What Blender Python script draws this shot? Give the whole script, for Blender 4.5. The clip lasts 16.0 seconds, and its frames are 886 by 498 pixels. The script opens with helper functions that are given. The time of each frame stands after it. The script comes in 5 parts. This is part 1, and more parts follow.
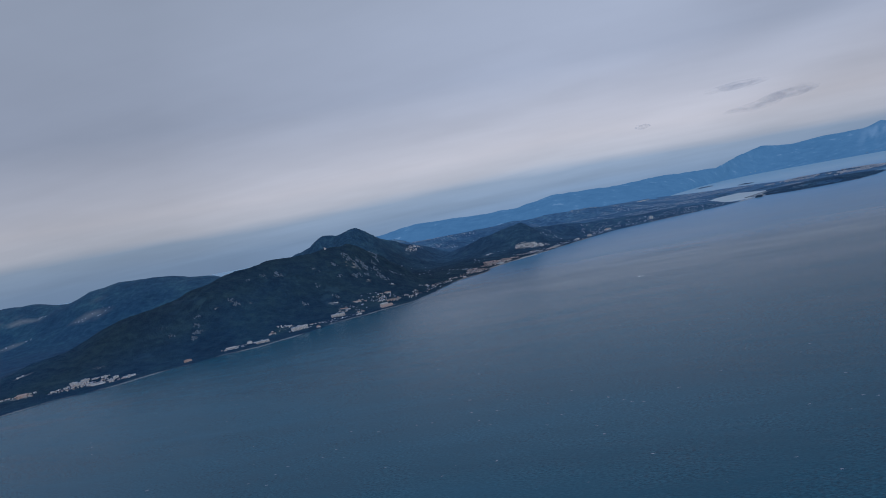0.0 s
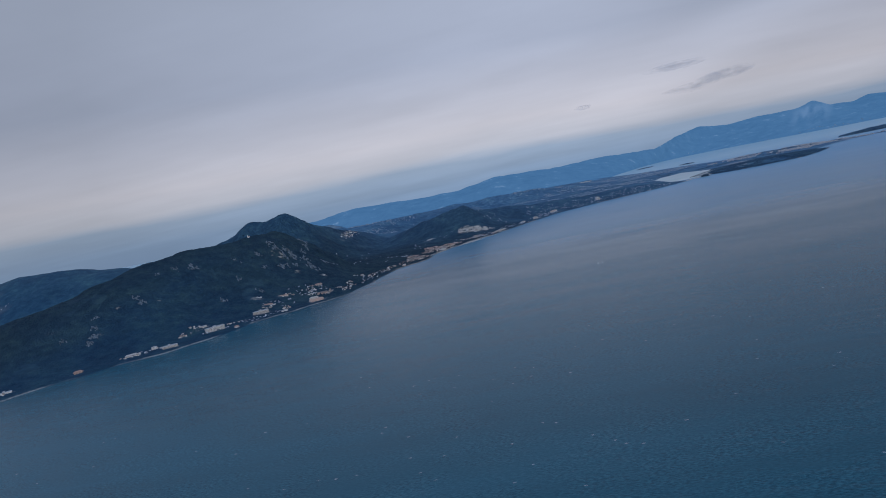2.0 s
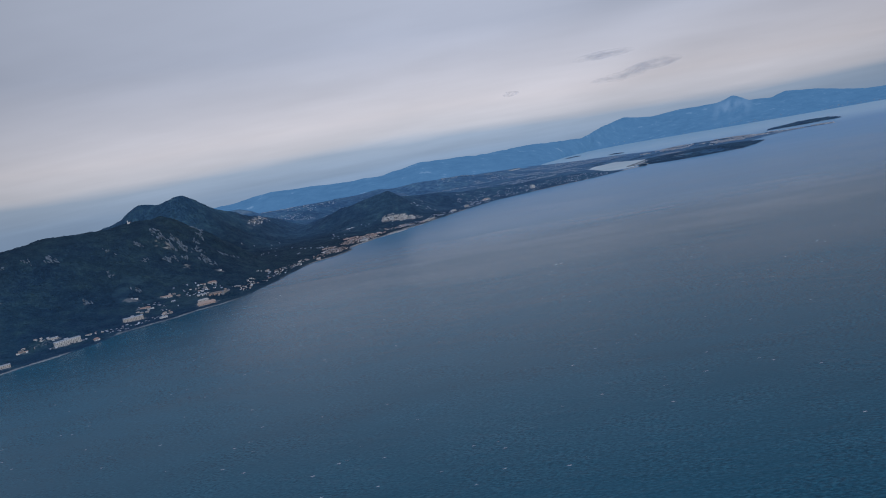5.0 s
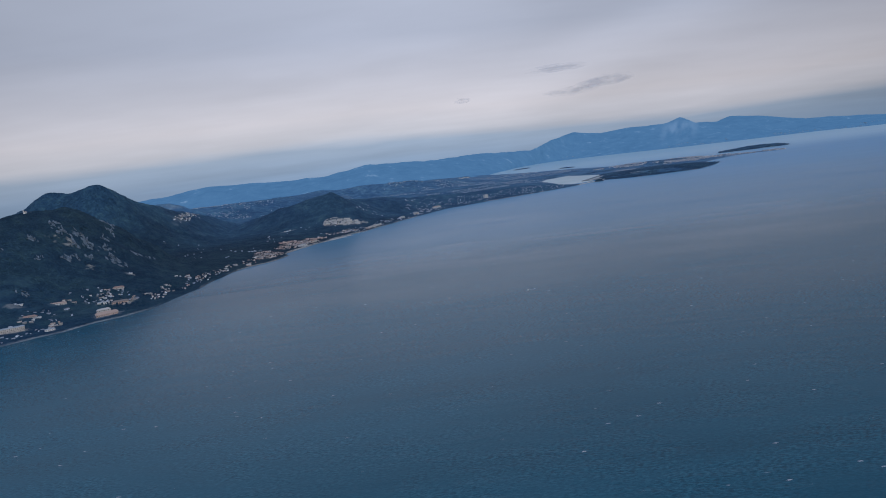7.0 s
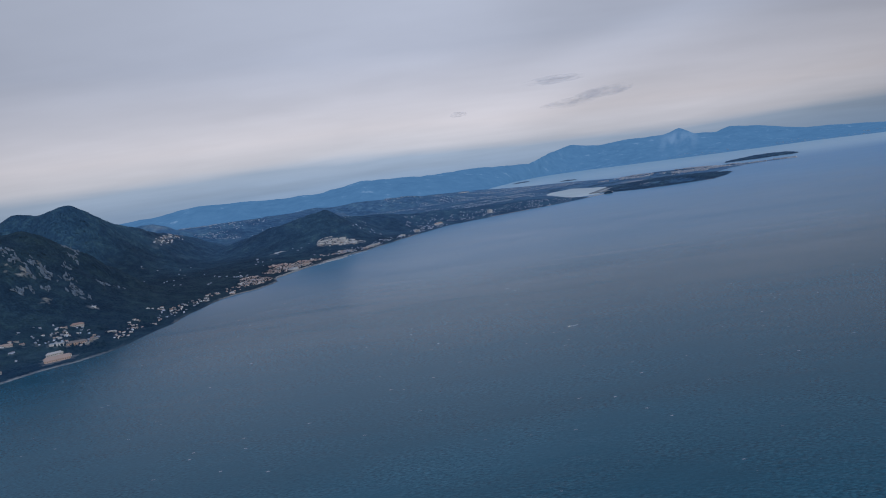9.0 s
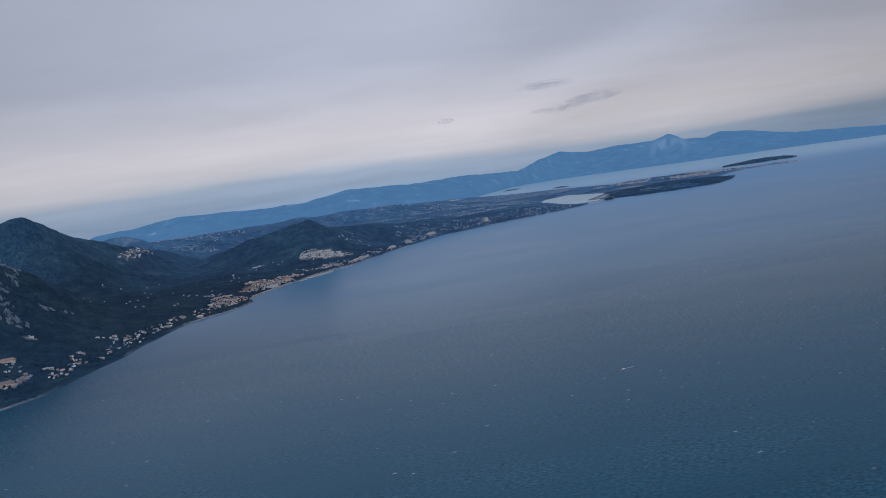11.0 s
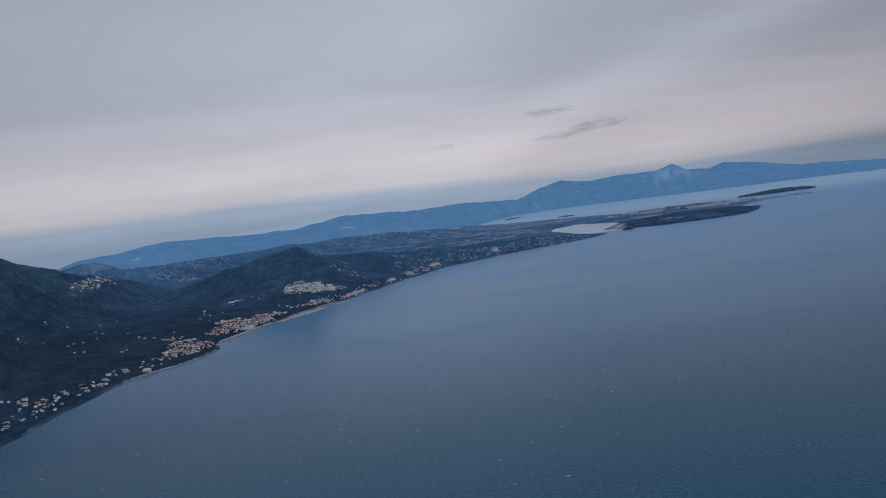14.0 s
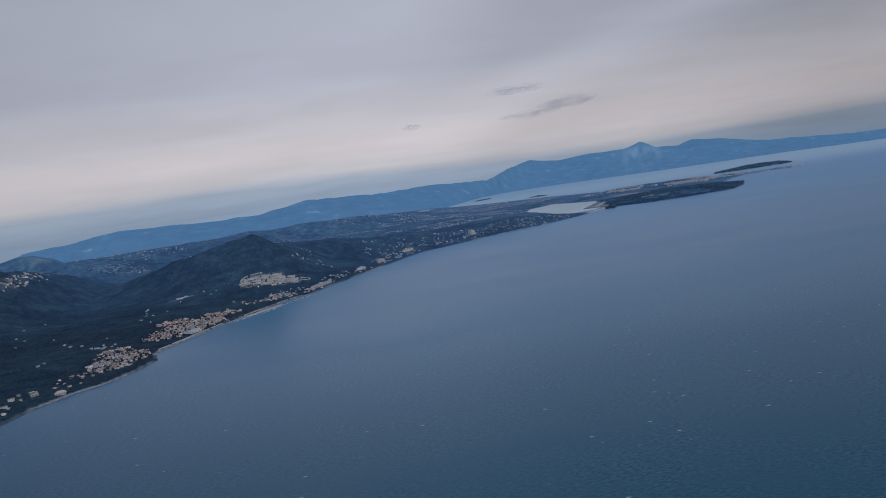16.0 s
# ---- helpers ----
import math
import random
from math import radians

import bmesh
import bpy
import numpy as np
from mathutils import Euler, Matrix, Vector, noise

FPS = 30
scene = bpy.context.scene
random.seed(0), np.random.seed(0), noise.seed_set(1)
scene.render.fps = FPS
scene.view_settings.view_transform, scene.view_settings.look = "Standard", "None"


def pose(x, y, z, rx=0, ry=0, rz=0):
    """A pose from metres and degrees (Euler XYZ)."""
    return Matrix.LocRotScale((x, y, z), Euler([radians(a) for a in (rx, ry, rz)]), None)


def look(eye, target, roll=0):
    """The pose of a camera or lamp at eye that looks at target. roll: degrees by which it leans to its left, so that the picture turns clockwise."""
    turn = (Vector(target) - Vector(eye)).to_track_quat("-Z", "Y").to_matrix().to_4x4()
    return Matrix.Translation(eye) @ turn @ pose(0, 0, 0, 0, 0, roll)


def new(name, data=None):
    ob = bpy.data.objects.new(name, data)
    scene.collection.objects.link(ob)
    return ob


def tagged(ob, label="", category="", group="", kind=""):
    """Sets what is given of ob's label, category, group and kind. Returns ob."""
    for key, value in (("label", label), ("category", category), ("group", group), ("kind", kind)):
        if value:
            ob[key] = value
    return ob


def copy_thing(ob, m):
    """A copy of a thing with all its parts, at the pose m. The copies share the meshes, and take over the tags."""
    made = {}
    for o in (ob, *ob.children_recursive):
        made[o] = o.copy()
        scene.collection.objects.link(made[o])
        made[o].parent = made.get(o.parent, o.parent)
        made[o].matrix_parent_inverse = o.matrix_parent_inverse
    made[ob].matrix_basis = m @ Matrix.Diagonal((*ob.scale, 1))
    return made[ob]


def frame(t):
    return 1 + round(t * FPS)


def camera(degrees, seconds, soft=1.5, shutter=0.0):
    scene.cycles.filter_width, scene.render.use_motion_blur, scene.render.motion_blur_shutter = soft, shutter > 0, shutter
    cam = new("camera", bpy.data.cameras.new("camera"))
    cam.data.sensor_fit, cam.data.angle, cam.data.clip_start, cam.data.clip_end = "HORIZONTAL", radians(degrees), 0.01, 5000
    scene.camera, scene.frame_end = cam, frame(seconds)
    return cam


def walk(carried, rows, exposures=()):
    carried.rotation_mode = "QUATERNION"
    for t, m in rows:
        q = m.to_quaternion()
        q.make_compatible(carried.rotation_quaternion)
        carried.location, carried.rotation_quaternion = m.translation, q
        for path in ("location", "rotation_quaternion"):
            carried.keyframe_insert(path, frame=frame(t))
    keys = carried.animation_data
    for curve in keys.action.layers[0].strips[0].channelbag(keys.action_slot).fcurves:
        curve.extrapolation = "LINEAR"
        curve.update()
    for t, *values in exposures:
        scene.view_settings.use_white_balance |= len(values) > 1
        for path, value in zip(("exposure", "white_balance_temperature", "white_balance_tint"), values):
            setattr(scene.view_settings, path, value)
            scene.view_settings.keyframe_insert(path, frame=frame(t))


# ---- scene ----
# ---------------------------------------------------------------- camera
cam = camera(62.94, 16.0, soft=1.0)
FLIGHT = [
    (0.0, 38.57, -285.08, 76.80, 87.555, 11.052, 12.645),
    (0.5, 35.48, -266.89, 76.21, 87.034, 11.261, 11.523),
    (1.0, 32.47, -248.75, 75.63, 86.370, 12.405, 10.347),
    (1.5, 29.56, -230.66, 75.06, 85.117, 11.501, 8.582),
    (2.0, 26.74, -212.61, 74.49, 85.349, 11.696, 7.865),
    (2.5, 24.01, -194.62, 73.92, 85.759, 11.949, 7.293),
    (3.0, 21.37, -176.68, 73.36, 85.832, 11.844, 6.316),
    (3.5, 18.82, -158.79, 72.80, 85.415, 12.089, 5.013),
    (4.0, 16.37, -140.94, 72.25, 84.918, 11.699, 3.647),
    (4.2, 15.41, -133.82, 72.03, 84.403, 11.400, 3.186),
    (6.3, 6.24, -59.51, 69.77, 82.510, 10.358, -1.144),
    (6.5, 5.45, -52.48, 69.56, 82.522, 10.373, -1.763),
    (7.0, 3.54, -34.94, 69.04, 82.966, 6.921, -2.587),
    (7.5, 1.73, -17.44, 68.52, 83.076, 6.705, -2.335),
    (8.0, 0.00, 0.00, 68.00, 83.402, 8.095, -2.837),
    (8.5, -1.64, 17.39, 67.49, 83.751, 7.960, -3.117),
    (9.0, -3.18, 34.74, 66.98, 84.142, 7.833, -3.038),
    (9.5, -4.63, 52.03, 66.48, 84.230, 8.423, -3.669),
    (9.7, -5.19, 58.93, 66.28, 84.506, 8.612, -3.687),
    (12.0, -10.53, 137.75, 64.04, 84.757, 7.951, -4.500),
    (12.5, -11.44, 154.74, 63.57, 84.898, 7.751, -4.401),
    (13.0, -12.25, 171.68, 63.10, 85.265, 7.223, -4.651),
    (13.5, -12.98, 188.58, 62.63, 86.806, 7.208, -4.728),
    (14.0, -13.61, 205.42, 62.17, 86.872, 7.472, -4.576),
    (14.5, -14.15, 222.22, 61.71, 86.658, 8.914, -4.806),
    (15.0, -14.60, 238.96, 61.26, 86.203, 7.735, -5.535),
    (15.5, -14.96, 255.65, 60.81, 86.066, 9.389, -6.157),
    (16.0, -15.23, 272.30, 60.37, 85.138, 8.508, -7.282),
]
walk(cam, [(r[0], pose(*r[1:])) for r in FLIGHT], exposures=[(0.0, -0.13, 5850, 7), (3.0, -0.03, 6130, 8), (8.0, 0.06, 6240, 8), (13.0, -0.01, 6420, 9), (16.0, -0.06, 6570, 9)])

# ---------------------------------------------------------------- sky and sun
SUN_AZ, SUN_EL = 150.0, 32.0


def build_world():
    w = bpy.data.worlds.new("overcast_sky")
    scene.world = w
    w.use_nodes = True
    nt = w.node_tree
    nt.nodes.clear()
    N, L = nt.nodes.new, nt.links.new
    out = N("ShaderNodeOutputWorld")
    bg = N("ShaderNodeBackground")
    sky = N("ShaderNodeTexSky")
    sky.sky_type = "NISHITA"
    sky.sun_disc = False
    sky.sun_elevation = radians(SUN_EL)
    sky.sun_rotation = radians(SUN_AZ)
    sky.dust_density = 2.0
    dim = N("ShaderNodeMix")
    dim.data_type, dim.blend_type = "RGBA", "MULTIPLY"
    dim.inputs[0].default_value = 1.0
    dim.inputs[7].default_value = (0.09, 0.09, 0.09, 1)
    L(sky.outputs[0], dim.inputs[6])
    tc = N("ShaderNodeTexCoord")
    sep = N("ShaderNodeSeparateXYZ")
    L(tc.outputs["Generated"], sep.inputs[0])
    # the cloud deck: directions laid out on a flat layer overhead
    zz = N("ShaderNodeMath")
    zz.operation = "ADD"
    zz.inputs[1].default_value = 0.10
    zabs = N("ShaderNodeMath")
    zabs.operation = "MAXIMUM"
    zabs.inputs[1].default_value = 0.0
    L(sep.outputs[2], zabs.inputs[0])
    L(zabs.outputs[0], zz.inputs[0])
    dx, dy = N("ShaderNodeMath"), N("ShaderNodeMath")
    for d, k in ((dx, 0), (dy, 1)):
        d.operation = "DIVIDE"
        L(sep.outputs[k], d.inputs[0])
        L(zz.outputs[0], d.inputs[1])
    deck = N("ShaderNodeCombineXYZ")
    L(dx.outputs[0], deck.inputs[0])
    L(dy.outputs[0], deck.inputs[1])
    soft = N("ShaderNodeTexNoise")
    soft.inputs["Scale"].default_value = 0.45
    soft.inputs["Detail"].default_value = 4
    soft.inputs["Roughness"].default_value = 0.45
    L(deck.outputs[0], soft.inputs["Vector"])
    # elevation, pushed up and down a little by the deck's noise
    off = N("ShaderNodeMath")
    off.operation = "MULTIPLY_ADD"
    off.inputs[1].default_value = 0.026
    off.inputs[2].default_value = -0.013
    L(soft.outputs[0], off.inputs[0])
    # the haze under the deck lies lower over the strait
    ang = N("ShaderNodeMath")
    ang.operation = "ARCTAN2"
    L(sep.outputs[0], ang.inputs[0])
    L(sep.outputs[1], ang.inputs[1])
    low = N("ShaderNodeMapRange")
    low.interpolation_type = "SMOOTHSTEP"
    low.inputs[1].default_value, low.inputs[2].default_value = radians(-4), radians(16)
    low.inputs[3].default_value, low.inputs[4].default_value = 0.0, 0.014
    L(ang.outputs[0], low.inputs[0])
    lift = N("ShaderNodeMath")
    lift.operation = "ADD"
    L(off.outputs[0], lift.inputs[0])
    L(low.outputs[0], lift.inputs[1])
    el = N("ShaderNodeMath")
    el.operation = "ADD"
    L(sep.outputs[2], el.inputs[0])
    L(lift.outputs[0], el.inputs[1])
    ramp = N("ShaderNodeValToRGB")
    mr = N("ShaderNodeMapRange")
    mr.inputs[1].default_value, mr.inputs[2].default_value = -0.05, 0.95
    L(el.outputs[0], mr.inputs[0])
    L(mr.outputs[0], ramp.inputs[0])
    e = ramp.color_ramp.elements
    stops = [(0.0, (0.20, 0.29, 0.45)), (0.055, (0.255, 0.34, 0.48)), (0.082, (0.315, 0.385, 0.507)), (0.089, (0.44, 0.465, 0.55)), (0.096, (0.53, 0.523, 0.585)),
             (0.125, (0.615, 0.575, 0.62)), (0.160, (0.54, 0.522, 0.588)), (0.225, (0.42, 0.436, 0.53)), (0.40, (0.42, 0.445, 0.53)), (1.0, (0.20, 0.38, 0.74))]
    e[0].position, e[0].color = stops[0][0], (*stops[0][1], 1)
    e[1].position, e[1].color = stops[-1][0], (*stops[-1][1], 1)
    for p, c in stops[1:-1]:
        k = e.new(p)
        k.color = (*c, 1)
    # broad lighter and darker billows
    var = N("ShaderNodeTexNoise")
    var.inputs["Scale"].default_value = 0.5
    var.inputs["Detail"].default_value = 5
    var.inputs["Roughness"].default_value = 0.5
    L(deck.outputs[0], var.inputs["Vector"])
    vr = N("ShaderNodeMapRange")
    vr.inputs[1].default_value, vr.inputs[2].default_value = 0.3, 0.7
    vr.inputs[3].default_value, vr.inputs[4].default_value = 0.9, 1.1
    L(var.outputs[0], vr.inputs[0])
    mul = N("ShaderNodeMix")
    mul.data_type, mul.blend_type = "RGBA", "MULTIPLY"
    mul.inputs[0].default_value = 1.0
    L(ramp.outputs[0], mul.inputs[6])
    L(vr.outputs[0], mul.inputs[7])
    # the deck is thinner, so brighter, towards the strait
    lobe = N("ShaderNodeVectorMath")
    lobe.operation = "DOT_PRODUCT"
    L(tc.outputs["Generated"], lobe.inputs[0])
    lobe.inputs[1].default_value = (math.sin(radians(2)), math.cos(radians(2)), 0.12)
    lr = N("ShaderNodeMapRange")
    lr.inputs[1].default_value, lr.inputs[2].default_value = 0.83, 1.0
    lr.inputs[3].default_value, lr.inputs[4].default_value = 0.80, 1.04
    L(lobe.outputs["Value"], lr.inputs[0])
    mul2 = N("ShaderNodeMix")
    mul2.data_type, mul2.blend_type = "RGBA", "MULTIPLY"
    mul2.inputs[0].default_value = 1.0
    L(mul.outputs[2], mul2.inputs[6])
    L(lr.outputs[0], mul2.inputs[7])
    mix = N("ShaderNodeMix")
    mix.data_type = "RGBA"
    mix.inputs[0].default_value = 0.92
    L(dim.outputs[2], mix.inputs[6])
    L(mul2.outputs[2], mix.inputs[7])
    # the bright edge of the deck climbs towards the east
    def calc(op, a, b=0.0):
        n = N("ShaderNodeMath")
        n.operation = op
        for sock, v in zip(n.inputs, (a, b)):
            if hasattr(v, "links"):
                L(v, sock)
            else:
                sock.default_value = v
        return n.outputs[0]

    climb = calc("SUBTRACT", sep.outputs[2], calc("ADD", calc("MULTIPLY", calc("SUBTRACT", ang.outputs[0], radians(10)), 0.26), 0.095))
    climb = calc("DIVIDE", calc("ADD", climb, calc("MULTIPLY", calc("SUBTRACT", soft.outputs[0], 0.5), 0.05)), 0.034)
    east = N("ShaderNodeMapRange")
    east.interpolation_type = "SMOOTHSTEP"
    east.inputs[1].default_value, east.inputs[2].default_value = radians(4), radians(18)
    L(ang.outputs[0], east.inputs[0])
    glow = calc("MULTIPLY", calc("EXPONENT", calc("MULTIPLY", calc("MULTIPLY", climb, climb), -1.0)), east.outputs[0])
    gain = calc("ADD", calc("MULTIPLY", glow, 0.16), calc("SUBTRACT", 1.0, calc("MULTIPLY", east.outputs[0], 0.10)))
    # faint long streaks drawn out along the deck
    smp = N("ShaderNodeMapping")
    smp.inputs["Rotation"].default_value[2] = radians(24)
    smp.inputs["Scale"].default_value = (0.3, 1.1, 1)
    L(deck.outputs[0], smp.inputs["Vector"])
    streak = N("ShaderNodeTexNoise")
    streak.inputs["Scale"].default_value = 0.9
    streak.inputs["Detail"].default_value = 4
    streak.inputs["Roughness"].default_value = 0.58
    streak.inputs["Distortion"].default_value = 0.3
    L(smp.outputs[0], streak.inputs["Vector"])
    sr = N("ShaderNodeMapRange")
    sr.inputs[1].default_value, sr.inputs[2].default_value = 0.3, 0.7
    sr.inputs[3].default_value, sr.inputs[4].default_value = 0.96, 1.045
    L(streak.outputs[0], sr.inputs[0])
    mul3 = N("ShaderNodeMix")
    mul3.data_type, mul3.blend_type = "RGBA", "MULTIPLY"
    mul3.inputs[0].default_value = 1.0
    L(mix.outputs[2], mul3.inputs[6])
    L(calc("MULTIPLY", sr.outputs[0], gain), mul3.inputs[7])
    L(mul3.outputs[2], bg.inputs[0])
    bg.inputs[1].default_value = 1.0
    L(bg.outputs[0], out.inputs[0])


build_world()
sun = new("sun", bpy.data.lights.new("sun", "SUN"))
sun.data.energy = 1.0
sun.data.angle = radians(12)
sun.data.color = (1.0, 0.96, 0.91)
az, el_ = radians(SUN_AZ), radians(SUN_EL)
sun.matrix_world = look((math.sin(az) * 500, math.cos(az) * 500, math.tan(el_) * 500), (0, 0, 0))

# ---------------------------------------------------------------- materials


def material(name):
    m = bpy.data.materials.new(name)
    m.use_nodes = True
    return m, m.node_tree, m.node_tree.nodes["Principled BSDF"]


def noise_node(nt, scale, detail=4, rough=0.55, coord="Object"):
    tc = nt.nodes.new("ShaderNodeTexCoord")
    n = nt.nodes.new("ShaderNodeTexNoise")
    n.inputs["Scale"].default_value = scale
    n.inputs["Detail"].default_value = detail
    n.inputs["Roughness"].default_value = rough
    nt.links.new(tc.outputs[coord], n.inputs["Vector"])
    return n


def ramp_node(nt, fac, stops):
    r = nt.nodes.new("ShaderNodeValToRGB")
    e = r.color_ramp.elements
    e[0].position, e[0].color = stops[0][0], (*stops[0][1], 1)
    e[1].position, e[1].color = stops[-1][0], (*stops[-1][1], 1)
    for p, c in stops[1:-1]:
        e.new(p).color = (*c, 1)
    nt.links.new(fac, r.inputs[0])
    return r


def mix_rgb(nt, fac, a, b, blend="MIX"):
    m = nt.nodes.new("ShaderNodeMix")
    m.data_type, m.blend_type = "RGBA", blend
    for sock, v in ((m.inputs[0], fac), (m.inputs[6], a), (m.inputs[7], b)):
        if hasattr(v, "links"):
            nt.links.new(v, sock)
        elif isinstance(v, (int, float)):
            sock.default_value = v
        else:
            sock.default_value = (*v, 1)
    return m.outputs[2]


def bump_node(nt, height, strength, distance):
    b = nt.nodes.new("ShaderNodeBump")
    b.inputs["Strength"].default_value = strength
    b.inputs["Distance"].default_value = distance
    nt.links.new(height, b.inputs["Height"])
    return b.outputs[0]


def map_range(nt, v, a, b, c=0.0, d=1.0):
    m = nt.nodes.new("ShaderNodeMapRange")
    m.inputs[1].default_value, m.inputs[2].default_value = a, b
    m.inputs[3].default_value, m.inputs[4].default_value = c, d
    nt.links.new(v, m.inputs[0])
    return m.outputs[0]


def attr(nt, name):
    a = nt.nodes.new("ShaderNodeAttribute")
    a.attribute_name = name
    return a.outputs["Fac"]


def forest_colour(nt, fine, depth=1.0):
    """Foliage tone in uneven stands, dark near the cliffs; distance haze is painted in, bluer northwards and inland."""
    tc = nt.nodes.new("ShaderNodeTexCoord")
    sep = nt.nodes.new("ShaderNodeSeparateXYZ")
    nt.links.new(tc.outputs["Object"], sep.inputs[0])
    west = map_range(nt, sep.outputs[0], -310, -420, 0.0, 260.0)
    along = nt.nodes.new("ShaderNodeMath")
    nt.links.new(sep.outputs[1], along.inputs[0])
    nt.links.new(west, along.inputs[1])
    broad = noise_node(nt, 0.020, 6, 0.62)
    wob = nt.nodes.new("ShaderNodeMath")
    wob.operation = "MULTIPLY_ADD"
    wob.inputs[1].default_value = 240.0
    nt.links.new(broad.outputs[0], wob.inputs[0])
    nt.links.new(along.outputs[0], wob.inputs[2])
    # distance haze painted in: tones grow bluer and paler northwards
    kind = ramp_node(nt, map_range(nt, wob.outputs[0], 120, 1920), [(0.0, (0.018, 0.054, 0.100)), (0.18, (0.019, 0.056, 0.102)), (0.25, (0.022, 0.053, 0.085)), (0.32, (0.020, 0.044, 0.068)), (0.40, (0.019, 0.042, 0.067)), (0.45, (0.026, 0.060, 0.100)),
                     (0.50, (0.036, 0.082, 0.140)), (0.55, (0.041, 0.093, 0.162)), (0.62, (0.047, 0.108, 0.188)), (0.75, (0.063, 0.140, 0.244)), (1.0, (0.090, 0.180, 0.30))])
    # hills far inland are mixed towards blue as painted haze
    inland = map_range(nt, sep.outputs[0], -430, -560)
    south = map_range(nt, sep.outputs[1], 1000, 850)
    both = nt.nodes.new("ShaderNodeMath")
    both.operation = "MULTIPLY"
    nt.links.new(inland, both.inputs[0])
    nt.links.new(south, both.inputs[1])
    hazed_col = mix_rgb(nt, both.outputs[0], kind.outputs[0], (0.022, 0.070, 0.132))
    # the high summit is mixed bluer still, for haze painted over its scrub
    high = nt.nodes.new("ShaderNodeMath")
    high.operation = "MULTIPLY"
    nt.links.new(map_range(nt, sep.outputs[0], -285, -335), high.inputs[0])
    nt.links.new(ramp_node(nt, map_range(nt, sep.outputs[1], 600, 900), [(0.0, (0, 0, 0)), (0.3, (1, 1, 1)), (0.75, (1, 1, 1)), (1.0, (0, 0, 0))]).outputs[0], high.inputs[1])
    hazed_col = mix_rgb(nt, high.outputs[0], hazed_col, (0.034, 0.084, 0.140))
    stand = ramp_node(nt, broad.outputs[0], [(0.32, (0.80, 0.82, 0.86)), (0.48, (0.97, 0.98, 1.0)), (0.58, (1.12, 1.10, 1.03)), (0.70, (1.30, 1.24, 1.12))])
    col = mix_rgb(nt, 1.0, hazed_col, stand.outputs[0], "MULTIPLY")
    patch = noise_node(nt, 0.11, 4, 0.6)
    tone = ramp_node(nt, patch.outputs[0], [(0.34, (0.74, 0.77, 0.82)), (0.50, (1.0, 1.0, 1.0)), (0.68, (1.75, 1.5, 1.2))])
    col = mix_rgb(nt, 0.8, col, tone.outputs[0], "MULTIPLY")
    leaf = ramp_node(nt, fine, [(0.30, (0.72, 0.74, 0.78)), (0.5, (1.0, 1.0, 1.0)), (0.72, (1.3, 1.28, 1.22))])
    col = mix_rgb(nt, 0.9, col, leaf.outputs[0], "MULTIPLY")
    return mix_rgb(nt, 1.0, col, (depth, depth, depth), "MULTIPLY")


def land_material():
    m, nt, b = material("scrub_and_forest_floor")
    L = nt.links.new
    fine = noise_node(nt, 0.55, 6, 0.65)
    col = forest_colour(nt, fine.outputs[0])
    rocky = noise_node(nt, 0.35, 7, 0.7)
    rockcol = ramp_node(nt, rocky.outputs[0], [(0.32, (0.10, 0.10, 0.095)), (0.5, (0.24, 0.235, 0.22)), (0.7, (0.40, 0.39, 0.37))])
    col = mix_rgb(nt, attr(nt, "rock"), col, rockcol.outputs[0])
    sandn = noise_node(nt, 0.8, 4)
    sand = ramp_node(nt, sandn.outputs[0], [(0.3, (0.27, 0.26, 0.25)), (0.7, (0.45, 0.44, 0.42))])
    col = mix_rgb(nt, attr(nt, "beach"), col, sand.outputs[0])
    L(col, b.inputs["Base Color"])
    b.inputs["Roughness"].default_value = 0.9
    b.inputs["Specular IOR Level"].default_value = 0.15
    L(bump_node(nt, fine.outputs[0], 0.3, 0.6), b.inputs["Normal"])
    return m


def canopy_material(name, depth):
    m, nt, b = material(name)
    L = nt.links.new
    g = nt.nodes.new("ShaderNodeNewGeometry")
    fine = noise_node(nt, 1.6, 5, 0.7)
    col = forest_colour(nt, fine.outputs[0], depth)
    isl = ramp_node(nt, g.outputs["Random Per Island"], [(0.0, (0.90, 0.91, 0.93)), (0.7, (1.02, 1.02, 1.02)), (1.0, (1.2, 1.17, 1.1))])
    col = mix_rgb(nt, 1.0, col, isl.outputs[0], "MULTIPLY")
    L(col, b.inputs["Base Color"])
    b.inputs["Roughness"].default_value = 0.9
    b.inputs["Specular IOR Level"].default_value = 0.12
    # crown normals are bent mostly upwards, evening out the shade on their sides
    up = nt.nodes.new("ShaderNodeVectorMath")
    up.operation = "MULTIPLY_ADD"
    up.inputs[1].default_value = (0.2, 0.2, 0.2)
    up.inputs[2].default_value = (0, 0, 0.8)
    L(bump_node(nt, fine.outputs[0], 0.3, 0.3), up.inputs[0])
    nrm = nt.nodes.new("ShaderNodeVectorMath")
    nrm.operation = "NORMALIZE"
    L(up.outputs[0], nrm.inputs[0])
    L(nrm.outputs[0], b.inputs["Normal"])
    return m


